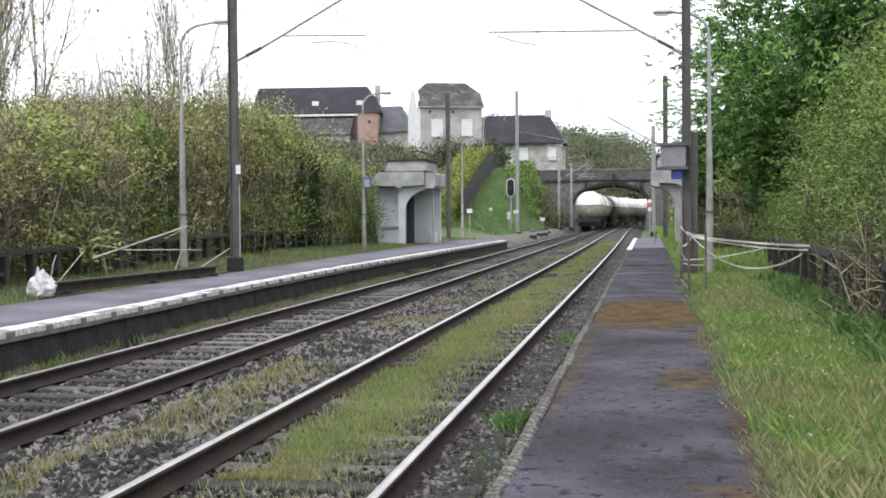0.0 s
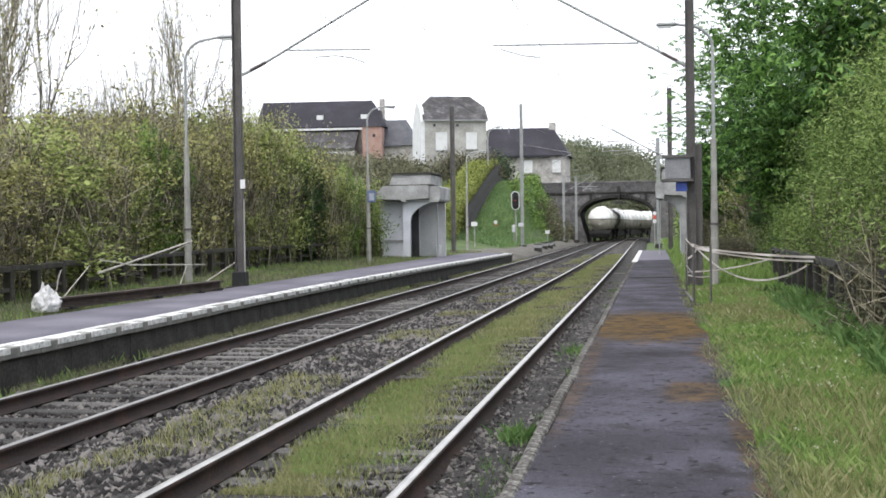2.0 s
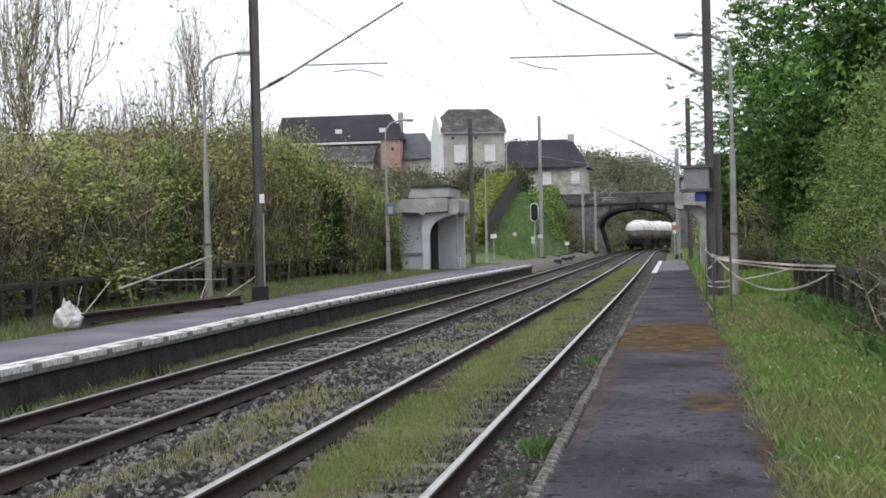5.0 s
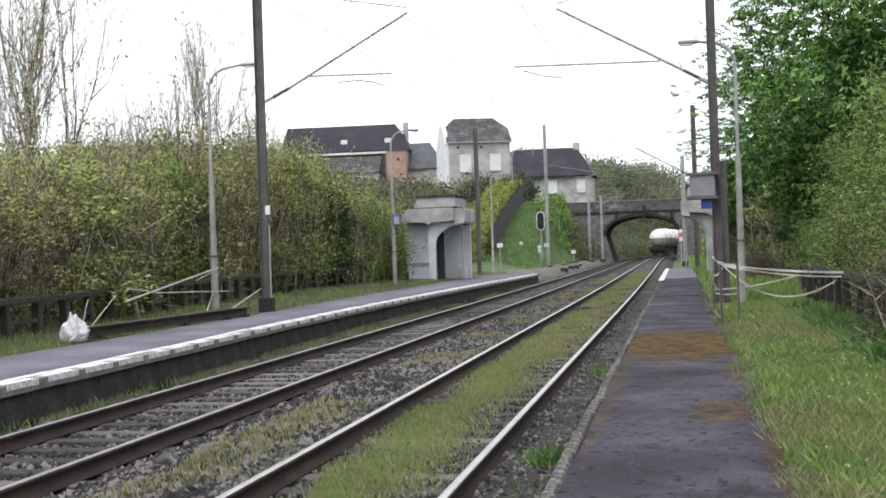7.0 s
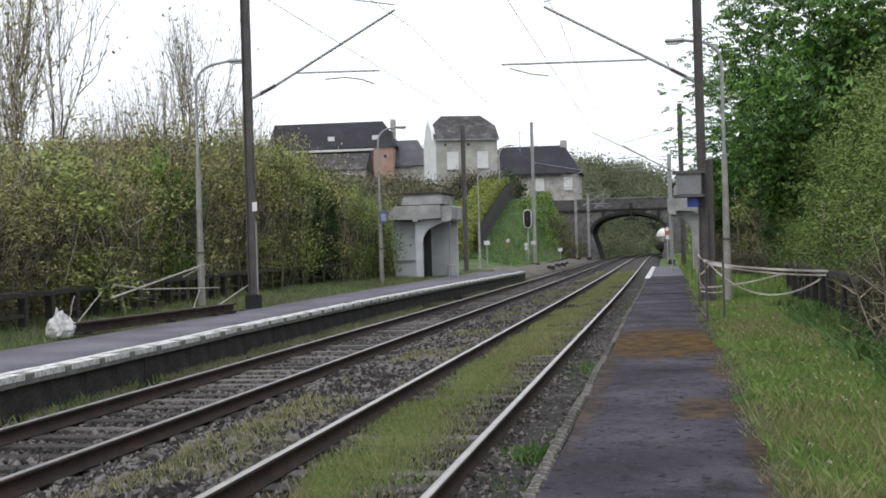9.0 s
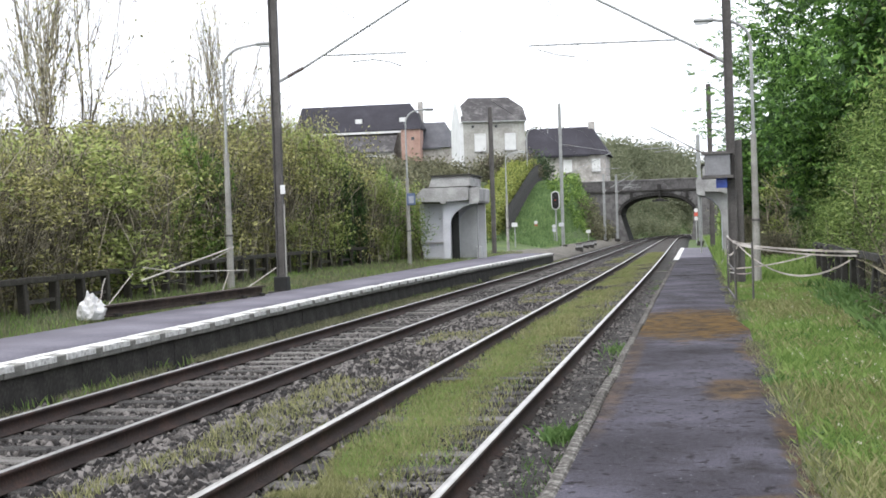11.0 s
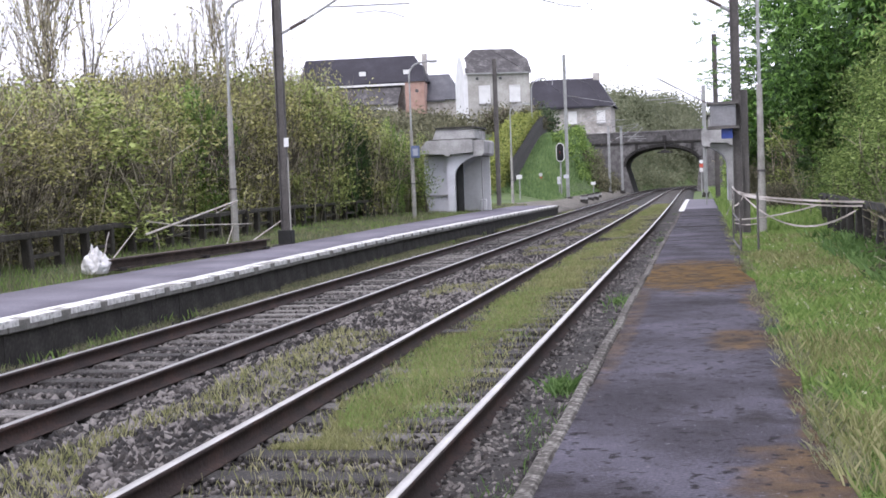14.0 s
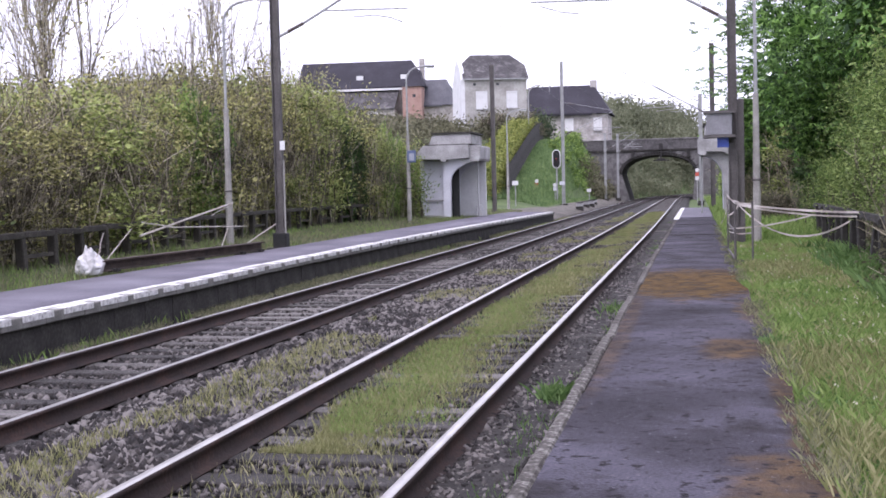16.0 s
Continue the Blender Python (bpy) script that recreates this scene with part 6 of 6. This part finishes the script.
    blades("kerb_grass", "weeds along the platform kerb", x, y, np.full(len(x), -0.2), 0.1, 0.005, WEED, 8)
    x, y = patchy(rng, 80000, -7.75, -6.65, 10, 75, 0.8, -0.25, 1.4)
    x = x + np.array([left_edge(b) + 7.5 for b in y])
    blades("far_kerb_grass", "grass and weeds below the platform face", x, y, np.full(len(x), -0.33), 0.12, 0.0075, GRASS_DULL, 9)
    x, y = patchy(rng, 2200, -7.7, -7.0, 10, 70, 0.9, 0.2, 1.4)
    x = x + np.array([left_edge(b) + 7.5 for b in y])
    blades("far_kerb_weeds", "green weeds below the platform face", x, y, np.full(len(x), -0.33), 0.18, 0.01, GRASS, 10)
    x, y = patchy(rng, 26000, -15.5, -9.85, 16, 75, 0.9, -0.1, 1.3)
    blades("bank_grass", "long grass behind the platform", x, y, ground_height(x, y), 0.15, 0.008, GRASS, 11)
    x, y = patchy(rng, 40000, -14.5, -9.9, 16, 75, 0.5, -0.6, 1.3)
    blades("bank_straw", "dry grass behind the platform", x, y, ground_height(x, y), 0.14, 0.007, GRASS_DULL, 12)
    x, y = rng.uniform(-16.5, -10.7, 42000), rng.uniform(88, 156, 42000)
    blades("slope_grass", "bright green grass on the steep bank", x, y, ground_height(x, y), 0.3, 0.035, GRASS_BANK, 13)
    # a lush weed against the kerb, and plantain clumps on the platform's ragged edge
    for cx, cy, cz, k, hh, ww, rad in ((-1.12, 10.2, -0.17, 220, 0.13, 0.009, 0.13), (-0.97, 17.5, -0.17, 200, 0.12, 0.008, 0.25),
                                       (0.62, 10.6, 0.24, 110, 0.07, 0.007, 0.07)):
        x, y = cx + rng.normal(size=k) * rad * 0.6, cy + rng.normal(size=k) * rad
        blades("weed_clump", "lush green weed growing from the joint", x, y, np.full(k, cz), hh, ww, WEED, int(cy * 10), 0.8)
    # flower heads
    x, y = patchy(rng, 330, 0.8, 2.6, 5, 26, 1.0, 0.05, 1.4)
    p = np.c_[x, y, ground_height(x, y) + rng.uniform(0.08, 0.16, len(x))]
    v, f = leaf_cards(np.repeat(p, 5, 0) + rng.normal(size=(len(p) * 5, 3)) * 0.007, 0.009, rng)
    tagged(raw("dandelion_clocks", v, f, 4, FLOWER), "pale dandelion clocks in the verge", "flowers", kind="stuff")


def build_stones():
    rng = np.random.default_rng(200)
    base = np.array([(1, 0, 0), (-1, 0, 0), (0, 1, 0), (0, -1, 0), (0, 0, 1), (0, 0, -1)], dtype=float)
    tri = np.array([(0, 2, 4), (2, 1, 4), (1, 3, 4), (3, 0, 4), (2, 0, 5), (1, 2, 5), (3, 1, 5), (0, 3, 5)])
    xs, ys, zs, ss = [], [], [], []
    for n, xa, xb, ya, yb, z0, z1, size, pw in ((36000, -4.85, -3.3, 5, 62, -0.25, -0.19, 0.044, 1.5), (24000, -6.5, -5.05, 7.5, 70, -0.275, -0.27, 0.038, 1.25), (8500, -1.5, -0.8, 4.5, 40, -0.165, -0.21, 0.03, 1.5),
                                                (9000, -1.5, -0.8, 4.5, 26, -0.16, -0.205, 0.016, 1.5), (12000, -2.98, -1.62, 5, 40, -0.178, -0.178, 0.024, 1.4), (7000, -7.4, -6.65, 9, 46, -0.29, -0.26, 0.042, 1.4)):
        x = rng.uniform(xa, xb, n)
        xs.append(x)
        ys.append(ya + (yb - ya) * rng.uniform(0, 1, n) ** pw)
        zs.append(z0 + (z1 - z0) * (x - xa) / (xb - xa) + rng.uniform(-0.01, 0.022, n))
        ss.append(size * rng.uniform(0.5, 1.45, n))
    p = np.c_[np.concatenate(xs), np.concatenate(ys), np.concatenate(zs)]
    s = np.concatenate(ss)
    band = np.abs((p[:, 1] - 3.0 + 0.3) % 0.6 - 0.3) < 0.11
    on_wood = band & (((p[:, 0] > -3.05) & (p[:, 0] < -1.55)) | ((p[:, 0] < -5.0) & (p[:, 0] > -6.5) & (p[:, 1] < 19)))
    keep = ~on_wood | (rng.uniform(0, 1, len(p)) < 0.12)
    p, s = p[keep], s[keep]
    k = len(p)
    v = base[None] * (s[:, None] * rng.uniform(0.6, 1.3, (k, 6)))[:, :, None]
    a, b = rng.uniform(0, math.tau, k), rng.uniform(0, math.tau, k)
    ca, sa, cb, sb = np.cos(a), np.sin(a), np.cos(b), np.sin(b)
    x1, y1, z1 = v[..., 0], v[..., 1] * cb[:, None] - v[..., 2] * sb[:, None], v[..., 1] * sb[:, None] + v[..., 2] * cb[:, None]
    v = np.stack([x1 * ca[:, None] - y1 * sa[:, None], x1 * sa[:, None] + y1 * ca[:, None], z1], -1) + p[:, None]
    f = (np.arange(k)[:, None, None] * 6 + tri[None]).reshape(-1, 3)
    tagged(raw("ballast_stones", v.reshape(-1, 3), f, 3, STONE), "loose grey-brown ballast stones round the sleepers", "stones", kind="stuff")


build_grass()
build_stones()


# ---- rows of the camera and of what moves ----
def motions():
    walk(cam, [(t, pose(*p)) for t, *p in PATH], EXPOSURES)
    ys = np.arange(60.0, 520.0, 0.5)
    xs = FAR + bend(ys)
    s = np.concatenate([[0], np.cumsum(np.hypot(np.diff(xs), np.diff(ys)))]) + 60.0
    for k, w in enumerate(TRAIN):
        rows = []
        for i in range(33):
            t = i * 0.5
            pos = TAIL + SPEED * t + 9.0 + k * 18.0
            y = float(np.interp(pos, s, ys))
            x = FAR + float(bend(y))
            slope = (float(bend(y + 4)) - float(bend(y - 4))) / 8
            rows.append((t, pose(x, y, FAR_Z, 0, 0, -math.degrees(math.atan(slope)))))
        walk(w, rows)


TAIL, SPEED = 131.5, 8.85
motions()
